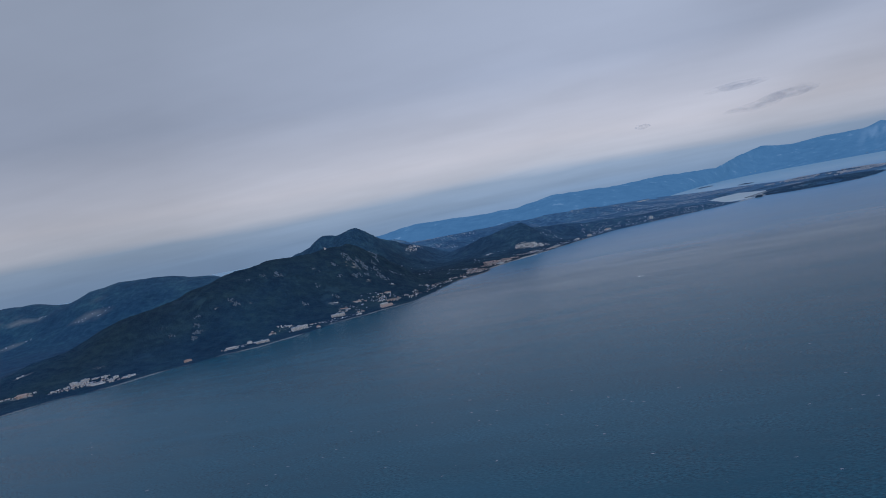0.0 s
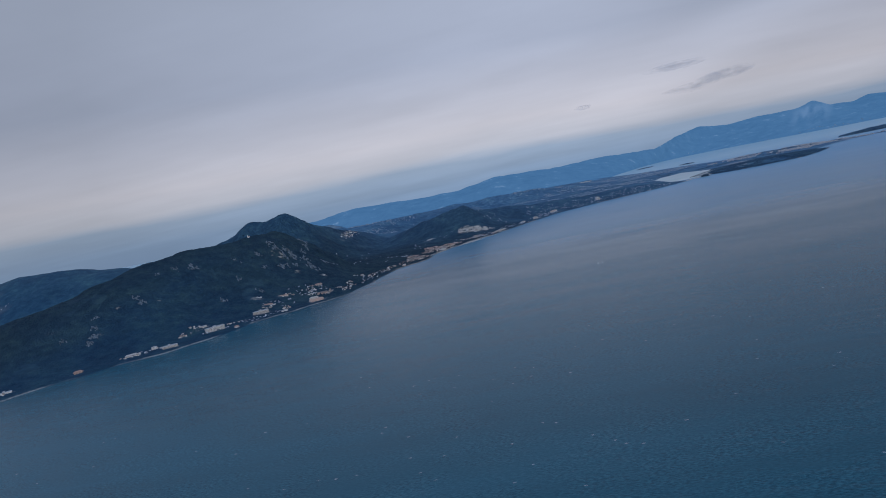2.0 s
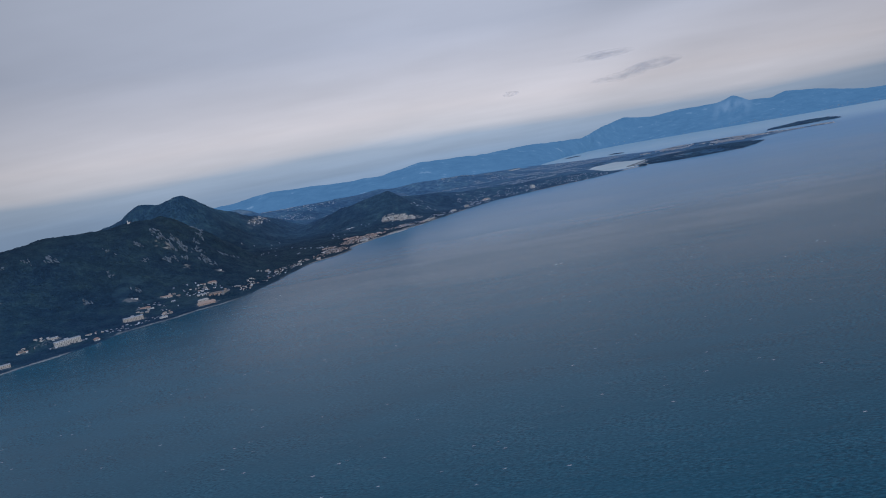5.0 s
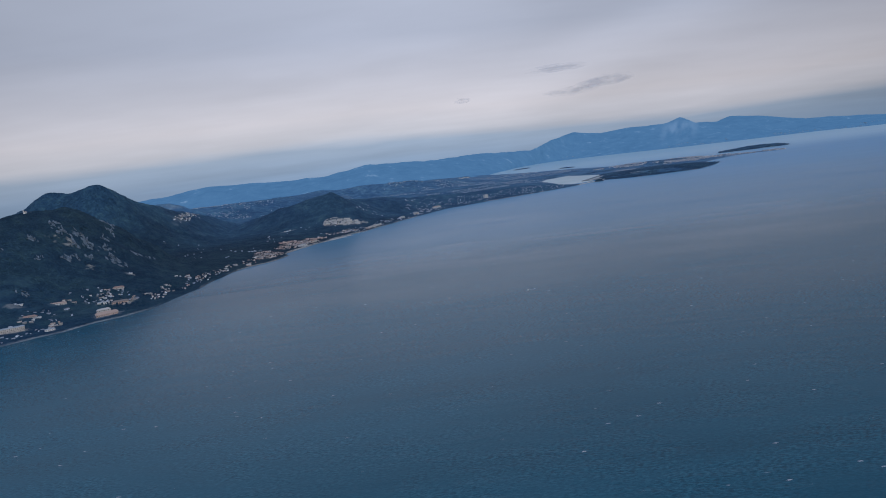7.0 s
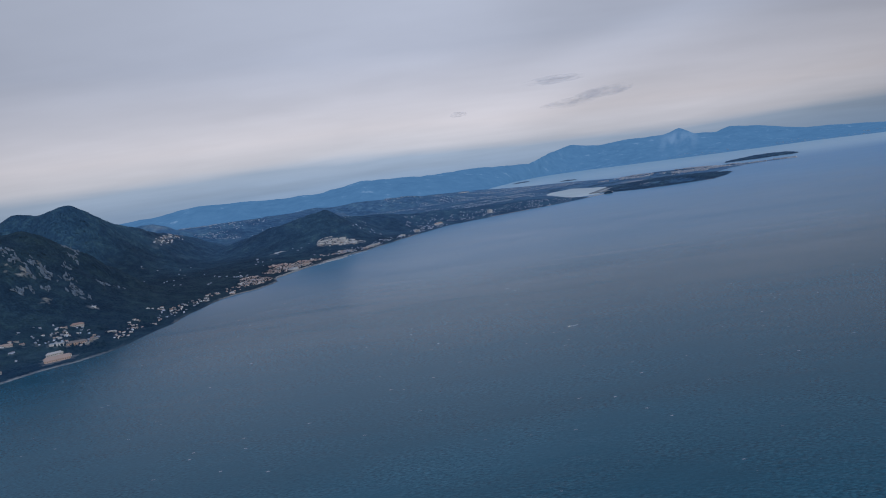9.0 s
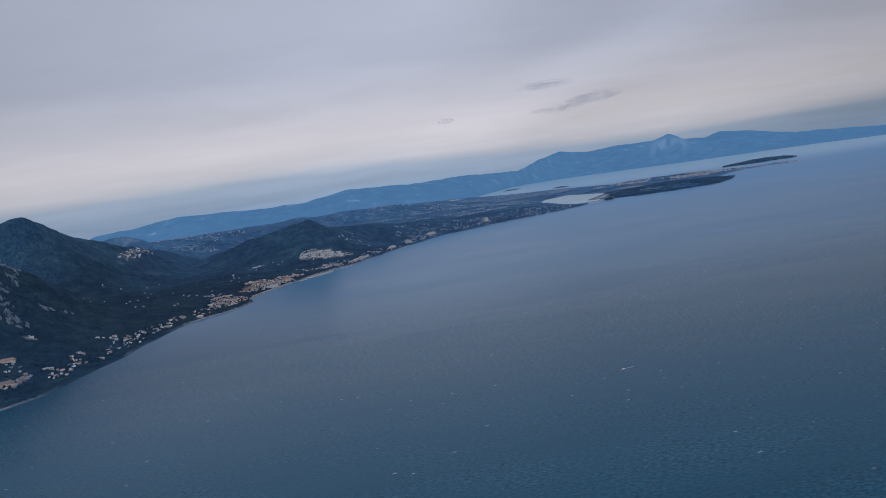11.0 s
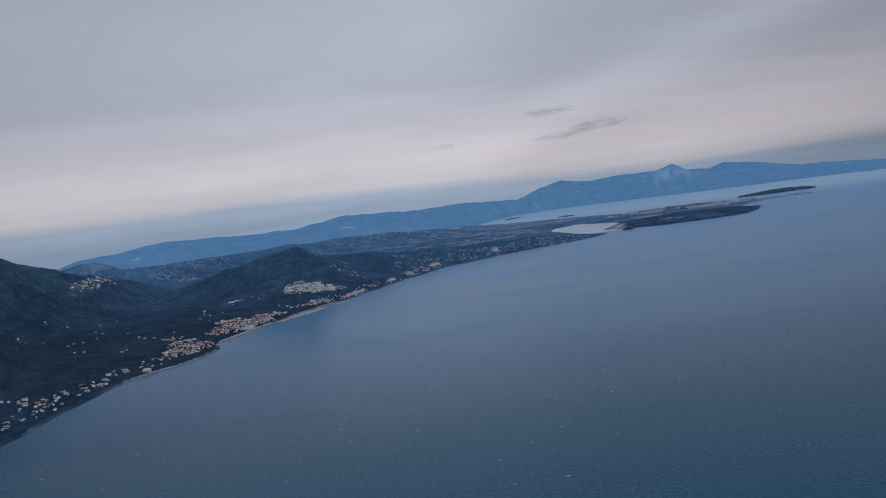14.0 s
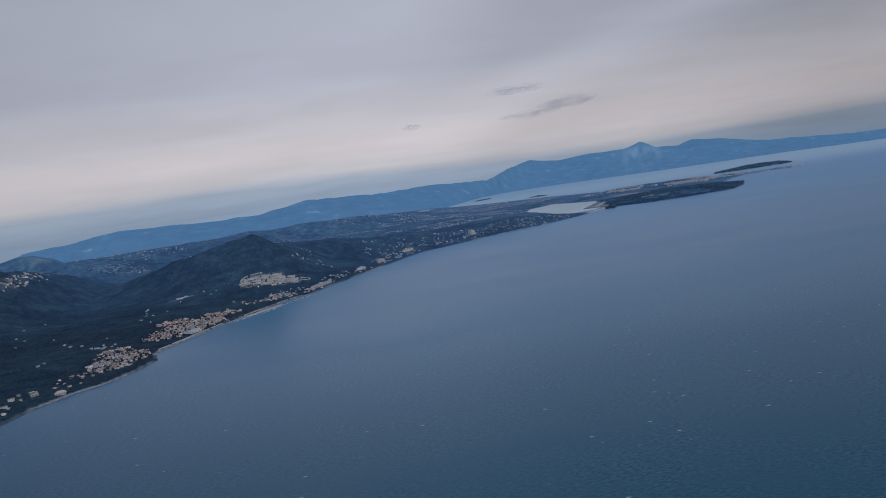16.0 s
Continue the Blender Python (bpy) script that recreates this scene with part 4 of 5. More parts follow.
def house(w, d, h, rise, hip, storeys, kind, label):
    root = new("house")
    bm = bmesh.new()
    box(bm, -w / 2, w / 2, -d / 2, d / 2, -1.6, h)
    if kind == "wing":
        box(bm, w / 2 - 1.0, w / 2 + 0.2, -d / 2 - 0.9, -d / 2 + 0.004, -1.6, h * 0.72)
    part("wall", bm, MAT_WALL, root)
    if kind == "flat":
        bm = bmesh.new()
        box(bm, -w / 2 - 0.08, w / 2 + 0.08, -d / 2 - 0.08, d / 2 + 0.08, h, h + 0.14)
        box(bm, -0.35, 0.45, 0.1, d / 2 - 0.1, h + 0.14, h + 0.6)
        part("roof", bm, MAT_SLAB, root, "flat concrete roof with stair head")
    else:
        top = part("roof", roof_mesh(w, d, h, rise, 0.16, hip), MAT_ROOF, root, "low clay tile roof")
        bm = bmesh.new()
        box(bm, w * 0.22, w * 0.22 + 0.22, 0.12, 0.34, h + 0.1, h + rise + 0.35)
        part("chimney", bm, MAT_WALL, top)
    step = h / storeys
    for s_ in range(storeys):
        for k in (-1, 1):
            part("window", window_bm(k * w * 0.27, -d / 2, step * s_ + step * 0.38, 0.34, step * 0.42, 0, 1), MAT_GLASS if s_ % 2 else MAT_SHUTTER, root)
        part("window", window_bm(w / 2, 0.0, step * s_ + step * 0.38, 0.34, step * 0.42, 1, 0), MAT_GLASS, root)
    part("door", window_bm(0.0, -d / 2, 0.02, 0.32, 0.62, 0, 1), MAT_SHUTTER, root, "dark green door")
    return tagged(root, label, "house", "houses along the coast")


HOUSE_LABEL = {"gable": "plastered house with a low clay tile roof among trees", "hip": "pale villa with a hipped clay tile roof",
               "flat": "white flat-roofed house with a stair head", "wing": "plastered house with a side wing and tile roof"}
PROTOS = [house(3.0, 2.3, 1.5, 0.65, 0.0, 2, "gable", HOUSE_LABEL["gable"]), house(2.7, 2.5, 1.7, 0.6, 0.9, 2, "hip", HOUSE_LABEL["hip"]),
          house(3.3, 2.4, 1.8, 0.0, 0.0, 2, "flat", HOUSE_LABEL["flat"]), house(3.4, 2.1, 1.4, 0.6, 0.4, 1, "wing", HOUSE_LABEL["wing"]),
          house(2.3, 2.0, 2.2, 0.5, 0.0, 3, "gable", "tall narrow plastered house with a tile roof")]
PROTO_WEIGHT = (0.30, 0.24, 0.14, 0.16, 0.16)


def place_houses():
    spots = []
    for zone in HOUSE_ZONES:
        for x, y, z in scatter(zone, 2.6):
            if all((x - a) ** 2 + (y - b) ** 2 > 3.2 for a, b, _ in spots):
                spots.append((x, y, z))
    first = set()
    for x, y, z in spots:
        k = int(rng.choice(5, p=PROTO_WEIGHT))
        turn = rng.choice((8, 24, 35, 50, 118)) + rng.uniform(-14, 14)
        size = rng.uniform(0.36, 0.58)
        if k in first:
            ob = copy_thing(PROTOS[k], pose(x, y, z + 0.15, 0, 0, turn))
            ob.scale = (size * rng.uniform(0.7, 2.1), size * rng.uniform(0.7, 1.2), size * rng.uniform(0.6, 0.9))
        else:
            first.add(k)
            PROTOS[k].matrix_basis = pose(x, y, z + 0.15, 0, 0, turn)
            PROTOS[k].scale = (size, size, size * 0.8)
        occupy(x, y, 0)
        occupy(x + 1.4, y - 1.4, 0)


place_houses()

# ---------------------------------------------------------------- hotels and larger buildings


def hotel(length, depth, storeys, mat, roofed, label, name="hotel"):
    """A long block with a balcony slab and a row of openings for every storey."""
    root = new(name)
    sh = 0.8
    h = storeys * sh
    bm = bmesh.new()
    box(bm, -length / 2, length / 2, -depth / 2, depth / 2, -2.0, h)
    part("wall", bm, mat, root)
    if roofed:
        part("roof", roof_mesh(length, depth, h, 0.9, 0.2, 1.2), MAT_ROOF, root, "low clay tile roof")
    else:
        bm = bmesh.new()
        box(bm, -length / 2 - 0.1, length / 2 + 0.1, -depth / 2 - 0.1, depth / 2 + 0.1, h, h + 0.2)
        box(bm, -length * 0.1, length * 0.06, -depth * 0.2, depth * 0.3, h + 0.2, h + 0.95)
        part("roof", bm, MAT_SLAB, root, "flat concrete roof with plant room")
    n = max(3, int(length / 1.0))
    for s_ in range(storeys):
        z = s_ * sh
        bm = bmesh.new()
        box(bm, -length / 2 + 0.1, length / 2 - 0.1, -depth / 2 - 0.42, -depth / 2 - 0.004, z - 0.06, z + 0.06)
        slab = part("balcony", bm, mat, root)
        bm = bmesh.new()
        box(bm, -length / 2 + 0.1, length / 2 - 0.1, -depth / 2 - 0.42, -depth / 2 - 0.36, z + 0.062, z + 0.30)
        part("railing", bm, mat, slab)
        for k in range(n):
            x = -length / 2 + (k + 0.5) * length / n
            part("window", window_bm(x, -depth / 2, z + 0.14, length / n * 0.45, 0.42, 0, 1), MAT_GLASS, root)
    for s_ in range(storeys):
        for k in (-0.25, 0.25):
            part("window", window_bm(length / 2, k * depth, s_ * sh + 0.2, 0.45, 0.4, 1, 0), MAT_GLASS, root)
    return tagged(root, label, "hotel", "large buildings along the coast")


# length, depth, storeys, colour, pitched roof, x, y, turn
BAY_BLOCKS = [
    (15, 4.0, 4, MAT_WHITE, False, -251, 327, 44, "large white hotel block above a narrow beach"),
    (11, 4.0, 1, MAT_CREAM, False, -270, 339, 36, "cream low hotel annex among trees"),
    (11, 3.4, 2, MAT_CREAM, False, -267, 284, 36, "pale stepped holiday terrace near the beach"),
    (4, 3.0, 2, MAT_WHITE, False, -280, 285, 30, "white villa with a flat roof among trees"),
    (13, 4.5, 3, MAT_CREAM, False, -232, 377, 30, "cream terraced hotel beside the shore"),
    (8, 2.4, 1, MAT_WHITE, False, -250, 418, 20, "long low white house on the wooded slope"),
    (8, 2.6, 1, MAT_CREAM, True, -235, 403, 18, "cream bungalow with a tile roof among trees"),
    (3.4, 2.2, 1, MAT_WHITE, True, -233, 328, 40, "small white house at the water's edge"),
    (8, 4.5, 2, MAT_SALMON, True, -424, 184, 30, "salmon resort house with a tile roof"),
    (10, 3.4, 2, MAT_CREAM, False, -387, 206, 38, "pale stepped resort block above the bay"),
    (10, 2.6, 1, MAT_WHITE, False, -364, 196, 34, "white low resort wing near the water"),
]
COVE_BLOCKS = [
    (9, 3.0, 1, MAT_WHITE, False, -347, 211, 45, "white bungalow row along the beach"),
    (10, 2.2, 1, MAT_WHITE, False, -472, 238, 60, "white building alone on a wooded slope"),
    (6, 2.6, 1, MAT_SALMON, True, -314, 242, 48, "orange building standing alone by the shore"),
    (9, 2.6, 1, MAT_CREAM, True, -291, 272, 38, "cream beach house with a low tile roof"),
    (5, 2.6, 1, MAT_WHITE, False, -209, 373, 40, "white house with a flat roof beside the shore"),
    (12, 1.8, 1, MAT_SALMON, True, -189, 402, 34, "long pink beach hotel wing with a tile roof"),
    (13, 1.8, 1, MAT_WHITE, True, -191, 406.5, 34, "long white hotel wing behind the beach"),
    (8, 1.8, 2, MAT_CREAM, True, -195, 412, 34, "cream hotel wing with a low tile roof"),
    (7, 3.2, 2, MAT_WHITE, False, -204, 434, 16, "white apartment block in the village"),
    (10, 3.0, 2, MAT_SALMON, True, -194, 436, 14, "salmon apartment house with a tile roof"),
    (10, 2.6, 1, MAT_CREAM, True, -230, 429, 20, "long cream villa among trees"),
]
TOWN_BLOCKS = [
    (7, 2.8, 2, MAT_CREAM, True, -208, 470, 15, "cream country house with a tile roof"),
    (4, 2.0, 1, MAT_WHITE, False, -212, 503, 20, "small white house on the hillside"),
    (4, 2.0, 1, MAT_SALMON, True, -142.5, 577, 20, "orange house standing at the water's edge"),
    (7, 3.5, 2, MAT_WHITE, False, -113, 688, 55, "white apartment block on the seafront"),
    (9, 3.2, 2, MAT_CREAM, True, -106, 716, 60, "cream seafront house with a tile roof"),
    (26, 2.4, 2, MAT_CREAM, False, -47, 822, 62, "long cream hotel beside the shore"),
    (14, 1.4, 1, MAT_WHITE, False, -149, 836, 10, "long low white building on the hillside"),
    (9, 3.0, 2, MAT_WHITE, False, -16, 898, 55, "white seaside apartment block"),
    (8, 3.0, 3, MAT_CREAM, False, 3, 936, 55, "cream seaside hotel block"),
    (15, 3.0, 2, MAT_WHITE, True, 33, 1004, 50, "white holiday block with a tile roof"),
    (6, 5.0, 6, MAT_WHITE, False, 112, 1076, 30, "tall white hotel tower among dark trees"),
]
BLOCKS = BAY_BLOCKS + COVE_BLOCKS + TOWN_BLOCKS
for ln, dp, st, mt, rf, bx, by, tn, lb in BLOCKS:
    ob = hotel(ln, dp, st, mt, rf, lb)
    a = radians(tn)
    foot = min(ground_z(bx + p * ln / 2 * math.cos(a) + dp / 2 * math.sin(a), by + p * ln / 2 * math.sin(a) - dp / 2 * math.cos(a))[0] for p in (-1, 0, 1))
    ob.matrix_basis = pose(bx, by, max(foot, 0.5) + 0.15, 0, 0, tn)
    for k in np.linspace(-ln / 2, ln / 2, int(ln / 2) + 1):
        for off in (0, -2.5) if ln > 5 else (0, -1):
            occupy(bx + k * math.cos(a) - off * math.sin(a), by + k * math.sin(a) + off * math.cos(a), 1, 0.4)

shed = hotel(34, 9, 2, MAT_WHITE, False, "long white warehouse with a flat roof on the plain", "warehouse")
tagged(shed, "long white warehouse with a flat roof on the plain", "warehouse")
shed.matrix_basis = pose(150, 2040, ground_z(150, 2040)[0] + 0.5, 0, 0, 4)

# holiday village on the bay: low flat-roofed wings stepping down to the beach
for row in range(4):
    for col in range(5):
        if (row, col) in ((3, 0), (0, 4), (1, 2), (2, 3)):
            continue
        bx, by = -398 + col * 8.2 + row * 3.0 + (row % 2) * 2.2, 212 + col * 1.6 - row * 6.6 - 2.5 * (col == 0)
        if ground_z(bx, by)[1] < 4.5:
            continue
        ob = hotel((5.6, 4.2, 6.6, 3.8)[(row + 2 * col) % 4], 1.9, 1 + (row + col) % 2, MAT_CREAM if (row * 5 + col) % 3 else MAT_WHITE, False, "low pale flat-roofed wing of a holiday village", "holiday_wing")
        ob.matrix_basis = pose(bx, by, ground_z(bx, by)[0] + 0.2, 0, 0, 30 + 8 * ((row + col) % 3 - 1))
        ob.scale = (1, 1, 0.75)
        for k in (-2, 0, 2):
            occupy(bx + k, by + 0.6 * k, 1, 0.45)

# hillside resort: long low white wings on curved pale terraces stepping up the slope
for gx in range(-22, 23, 1):
    for gy in range(-9, 10, 1):
        if (gx / 22) ** 2 + (gy / 9) ** 2 < 1 - 0.35 * math.sin(gx * 0.7) * math.cos(gy * 0.9):
            occupy(-86 + gx, 848 + gy + 0.1 * gx, 0, 0.75)
for row in range(4):
    wings = (4, 5, 4, 3)[row]
    span = (34, 44, 42, 28)[row]
    mid = (-92, -88, -86, -82)[row]
    for col in range(wings):
        u = (col + 0.5) / wings * 2 - 1
        bx, by = mid + u * span / 2, 840 + row * 4.8 + u * 2.5 - 3.0 * u * u
        ln = span / wings * (0.86, 0.66, 0.95, 0.74)[(row * 2 + col) % 4]
        ob = hotel(ln, 1.2, 2 if (row + col) % 4 == 0 else 1, MAT_WHITE if (row + col) % 3 else MAT_CREAM, False, "low white terraced wing of a hillside resort", "resort_wing")
        ob.matrix_basis = pose(bx, by, ground_z(bx, by)[0] + 0.2, 0, 0, math.degrees(math.atan2(2.5 - 6 * u, span / 2)))
        ob.scale = (1, 1, 0.6)
        for k in (-4, -2, 0, 2, 4):
            for off in (1, -1.5, -3):
                occupy(bx + k, by + off, 0, 0.6)


def summit_chapel(x, y):
    """A small white chapel with a bell tower on the skyline."""
    root = new("chapel")
    bm = bmesh.new()
    box(bm, -0.9, 0.9, -0.6, 0.6, -1.5, 0.9)
    part("wall", bm, MAT_WHITE, root)
    part("roof", roof_mesh(1.8, 1.2, 0.9, 0.4, 0.08, 0.0), MAT_ROOF, root, "low clay tile roof")
    bm = bmesh.new()
    box(bm, -1.45, -0.905, -0.3, 0.3, -1.5, 2.6)
    part("tower", bm, MAT_WHITE, root)
    bm = bmesh.new()
    top = bm.verts.new((-1.178, 0, 3.2))
    ring = [bm.verts.new(c) for c in ((-1.5, -0.35, 2.604), (-0.86, -0.35, 2.604), (-0.86, 0.35, 2.604), (-1.5, 0.35, 2.604))]
    bm.faces.new(ring[::-1])
    for i in range(4):
        bm.faces.new((ring[i], ring[(i + 1) % 4], top))
    part("spire", bm, MAT_SLAB, root)
    part("door", window_bm(0.2, -0.6, 0.0, 0.3, 0.55, 0, 1), MAT_SHUTTER, root)
    root.matrix_basis = pose(x, y, ground_z(x, y)[0] + 0.4, 0, 0, 20)
    occupy(x, y, 2)
    return tagged(root, "small white chapel with a bell tower on the wooded crest", "chapel")


summit_chapel(-298, 541)

# ---------------------------------------------------------------- houses too far off to tell apart


def far_houses(zones, name, label, scale, wall, roof, shore=3.0):
    spots = []
    for zone in zones:
        spots += scatter(zone, shore)
    p = np.array(spots)
    # streets and hamlets: houses keep together
    close = fbm(p[:, 0], p[:, 1], 34 if scale > 0.45 else 12, 3, 77) > (-0.02 if scale > 0.45 else -0.3)
    p = p[close]
    n = len(p)
    h = rng.uniform(1.0, 2.0, n) * scale
    scale = scale * np.exp(rng.normal(0, 0.28, n))
    w = rng.uniform(1.2, 2.4, n) * scale
    d = rng.uniform(1.0, 1.7, n) * scale
    r = rng.uniform(0.3, 0.8, n) * scale * (rng.uniform(0, 1, n) < 0.75)
    a = rng.uniform(0, math.pi, n)
    base = np.array([(-1, -1, 0, 0), (1, -1, 0, 0), (1, 1, 0, 0), (-1, 1, 0, 0), (-1, -1, 1, 0), (1, -1, 1, 0), (1, 1, 1, 0), (-1, 1, 1, 0), (-1, 0, 1, 1), (1, 0, 1, 1)], float)
    x = base[None, :, 0] * w[:, None]
    y = base[None, :, 1] * d[:, None]
    zz = np.where(base[None, :, 2] > 0, h[:, None], -1.0) + base[None, :, 3] * r[:, None]
    ca, sa = np.cos(a)[:, None], np.sin(a)[:, None]
    v = np.stack([p[:, None, 0] + x * ca - y * sa, p[:, None, 1] + x * sa + y * ca, p[:, None, 2] + zz], -1).reshape(-1, 3)
    tri = np.array([(0, 1, 5), (0, 5, 4), (1, 2, 6), (1, 6, 5), (2, 3, 7), (2, 7, 6), (3, 0, 4), (3, 4, 7), (5, 6, 9), (7, 4, 8), (4, 5, 9), (4, 9, 8), (6, 7, 8), (6, 8, 9)])
    f = (tri[None] + 10 * np.arange(n)[:, None, None]).reshape(-1, 3)
    me = add_mesh(name, v, f, wall, False)
    me.materials.append(roof)
    mi = np.tile(np.array([0] * 10 + [1] * 4, np.int32), n)
    me.polygons.foreach_set("material_index", mi)
    for sx, sy, _ in p:
        occupy(sx, sy, 0, 0.45)
        occupy(sx + 0.8, sy - 1.4, 0, 0.35)
    return tagged(new(name, me), label, "houses", kind="stuff")


far_houses(TOWN_ZONES, "seaside_town_houses", "crowded pink and white houses of a seaside town", 0.34, MAT_WALL_TOWN, MAT_ROOF_TOWN, 2.0)
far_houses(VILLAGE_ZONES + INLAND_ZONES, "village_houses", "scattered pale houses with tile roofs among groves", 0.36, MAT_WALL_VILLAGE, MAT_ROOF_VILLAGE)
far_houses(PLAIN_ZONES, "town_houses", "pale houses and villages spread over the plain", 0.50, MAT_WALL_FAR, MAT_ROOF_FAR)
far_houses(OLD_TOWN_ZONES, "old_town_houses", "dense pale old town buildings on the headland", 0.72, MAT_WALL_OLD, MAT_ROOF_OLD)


def far_shore_houses():
    """White specks of villages along the foot of the far range."""
    v = np.zeros(len(FAR_RANGE.data.vertices) * 3, np.float32)
    FAR_RANGE.data.vertices.foreach_get("co", v)
    v = v.reshape(-1, 3).astype(float)
    r = np.random.RandomState(31)
    ok = (v[:, 2] > 1.2) & (v[:, 2] < 14) & (v[:, 0] > 700) & (v[:, 1] < 3450) & (fbm(v[:, 0], v[:, 2] * 6, 90, 3, 61) > 0.05)
    pick = np.where(ok)[0]
    pick = r.choice(pick, min(len(pick), 260), replace=False)
    bm = bmesh.new()
    for i in pick:
        x, y, z = v[i]
        w, d, h = r.uniform(1.5, 3.8), r.uniform(1.2, 2.4), r.uniform(0.8, 1.6)
        box(bm, x - w, x + w, y - d, y + d, z - 2.0, z + h)
    me = bpy.data.meshes.new("shore_village_houses")
    bm.to_mesh(me)
    bm.free()
    # blue haze is mixed into this plaster colour too
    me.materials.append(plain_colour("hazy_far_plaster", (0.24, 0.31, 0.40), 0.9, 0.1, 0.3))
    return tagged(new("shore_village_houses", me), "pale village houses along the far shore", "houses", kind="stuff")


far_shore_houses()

# trodden yards, roads and terraces round the buildings
co = np.zeros(len(GROUND.data.vertices) * 3, np.float32)
GROUND.data.vertices.foreach_get("co", co)
co = co.reshape(-1, 3).astype(float)
yard_i, yard_j = np.clip((co[:, 1] - 60).astype(int), 0, 1099), np.clip((co[:, 0] + 520).astype(int), 0, 639)
yard = PAVED[yard_i, yard_j] * np.clip(fbm(co[:, 0], co[:, 1], 7, 2, 55) * 3 + 0.1 + 0.8 * (PAVED[yard_i, yard_j] > 0.5), 0, 1)
sandy = np.zeros(len(co), np.float32)
GROUND.data.attributes["beach"].data.foreach_get("value", sandy)
GROUND.data.attributes["beach"].data.foreach_set("value", np.maximum(sandy, yard).astype(np.float32))

# ---------------------------------------------------------------- woods


def dome_cloud(name, p, radius, tall, mat, label, seed, sides=5, slope=None):
    """Many small leafy clumps: two uneven rings and a crown each, their skirts lying along the slope."""
    r = np.random.RandomState(seed)
    n = len(p)
    ang = np.arange(sides) * 2 * math.pi / sides
    rings = []
    for rad, hh in ((1.15, -0.35), (0.66, 0.55)):
        a = ang[None] + r.uniform(0, 1, (n, 1))
        k = radius[:, None] * rad * r.uniform(0.75, 1.2, (n, sides))
        fall = 0.0 if slope is None else k * (np.cos(a) * slope[0][:, None] + np.sin(a) * slope[1][:, None])
        rings.append(np.stack([p[:, None, 0] + k * np.cos(a), p[:, None, 1] + k * np.sin(a), p[:, None, 2] + fall + tall[:, None] * (hh + r.uniform(-0.12, 0.12, (n, sides)))], -1))
    top = p + np.stack([r.uniform(-0.3, 0.3, n) * radius, r.uniform(-0.3, 0.3, n) * radius, tall * r.uniform(0.8, 1.0, n)], -1)
    v = np.concatenate([rings[0], rings[1], top[:, None]], 1).reshape(-1, 3)
    tri = []
    for i in range(sides):
        j = (i + 1) % sides
        tri += [(i, j, sides + j), (i, sides + j, sides + i), (sides + i, sides + j, 2 * sides)]
    f = (np.array(tri)[None] + (2 * sides + 1) * np.arange(n)[:, None, None]).reshape(-1, 3)
    me = add_mesh(name, v, f, mat, True)
    return tagged(new(name, me), label, "trees", kind="stuff")


def wood(x0, x1, y0, y1, step, size, name, label, seed, gap=2.2, cull=None, low=1.0, mat=MAT_CANOPY):
    r = np.random.RandomState(seed)
    gx, gy = np.meshgrid(np.arange(x0, x1, step), np.arange(y0, y1, step))
    x = gx.ravel() + r.uniform(-0.5, 0.5, gx.size) * step
    y = gy.ravel() + r.uniform(-0.5, 0.5, gx.size) * step
    z, d = height(x, y)
    ok = (d > gap) & (z > 0.4)
    i, j = np.clip((y - 60).astype(int), 0, 1099), np.clip((x + 520).astype(int), 0, 639)
    inside = (x > -520) & (x < 119) & (y > 60) & (y < 1159)
    ok &= ~(OCC[i, j] & inside)
    ok &= rock_mask(x, y, z) < 0.45
    ok &= fbm(x, y, 26, 3, seed + 3) > -0.52
    if cull is not None:
        ok &= cull(x, y, z)
    p = np.stack([x, y, z], 1)[ok]
    n = len(p)
    s = size * (0.8 + 0.35 * fbm(p[:, 0], p[:, 1], 40, 3, seed + 8)) * r.uniform(0.7, 1.3, n)
    zx, _d = height(p[:, 0] + 1.0, p[:, 1], False)
    zy, _d = height(p[:, 0], p[:, 1] + 1.0, False)
    z0, _d = height(p[:, 0], p[:, 1], False)
    return dome_cloud(name, p, s, s * r.uniform(0.25, 0.55, n) * low, mat, label, seed, slope=(np.clip(zx - z0, -1.2, 1.2), np.clip(zy - z0, -1.2, 1.2)))


wood(-500, -60, 110, 630, 1.6, 1.25, "hillside_forest", "dense dark green forest on the cliff mountain", 201, cull=lambda x, y, z: ~((x < -420) & (y > 420)))
wood(-290, 60, 630, 1090, 1.8, 1.4, "valley_forest", "dark forest over the valley and pointed hill", 206, low=0.75)
wood(-520, -290, 630, 1090, 1.8, 1.25, "summit_forest", "green scrub on the high summit, blue haze in its colour", 208, cull=lambda x, y, z: (z > 20) & (y < 1010), low=0.45)
wood(60, 300, 990, 1230, 2.4, 1.7, "coastal_woods", "dark trees on the low coastal ridge", 202)
wood(340, 620, 1180, 1420, 2.8, 2.0, "headland_woods", "dark woods on the long headland", 203, cull=lambda x, y, z: fbm(x, y, 60, 3, 9) > -0.5, mat=MAT_CANOPY_DARK)
wood(-450, 300, 1090, 1750, 4.5, 2.4, "plain_groves", "scattered groves over the plain", 204, cull=lambda x, y, z: fbm(x, y, 70, 4, 19) > 0.05, low=0.7)
wood(300, 760, 1420, 1720, 4.5, 2.0, "town_trees", "dark trees between the town's roofs", 205, cull=lambda x, y, z: fbm(x, y, 50, 4, 29) > 0.15, low=0.7, mat=MAT_CANOPY_DARK)
# trees in the gardens and along the streets of the seaside towns
spots = []
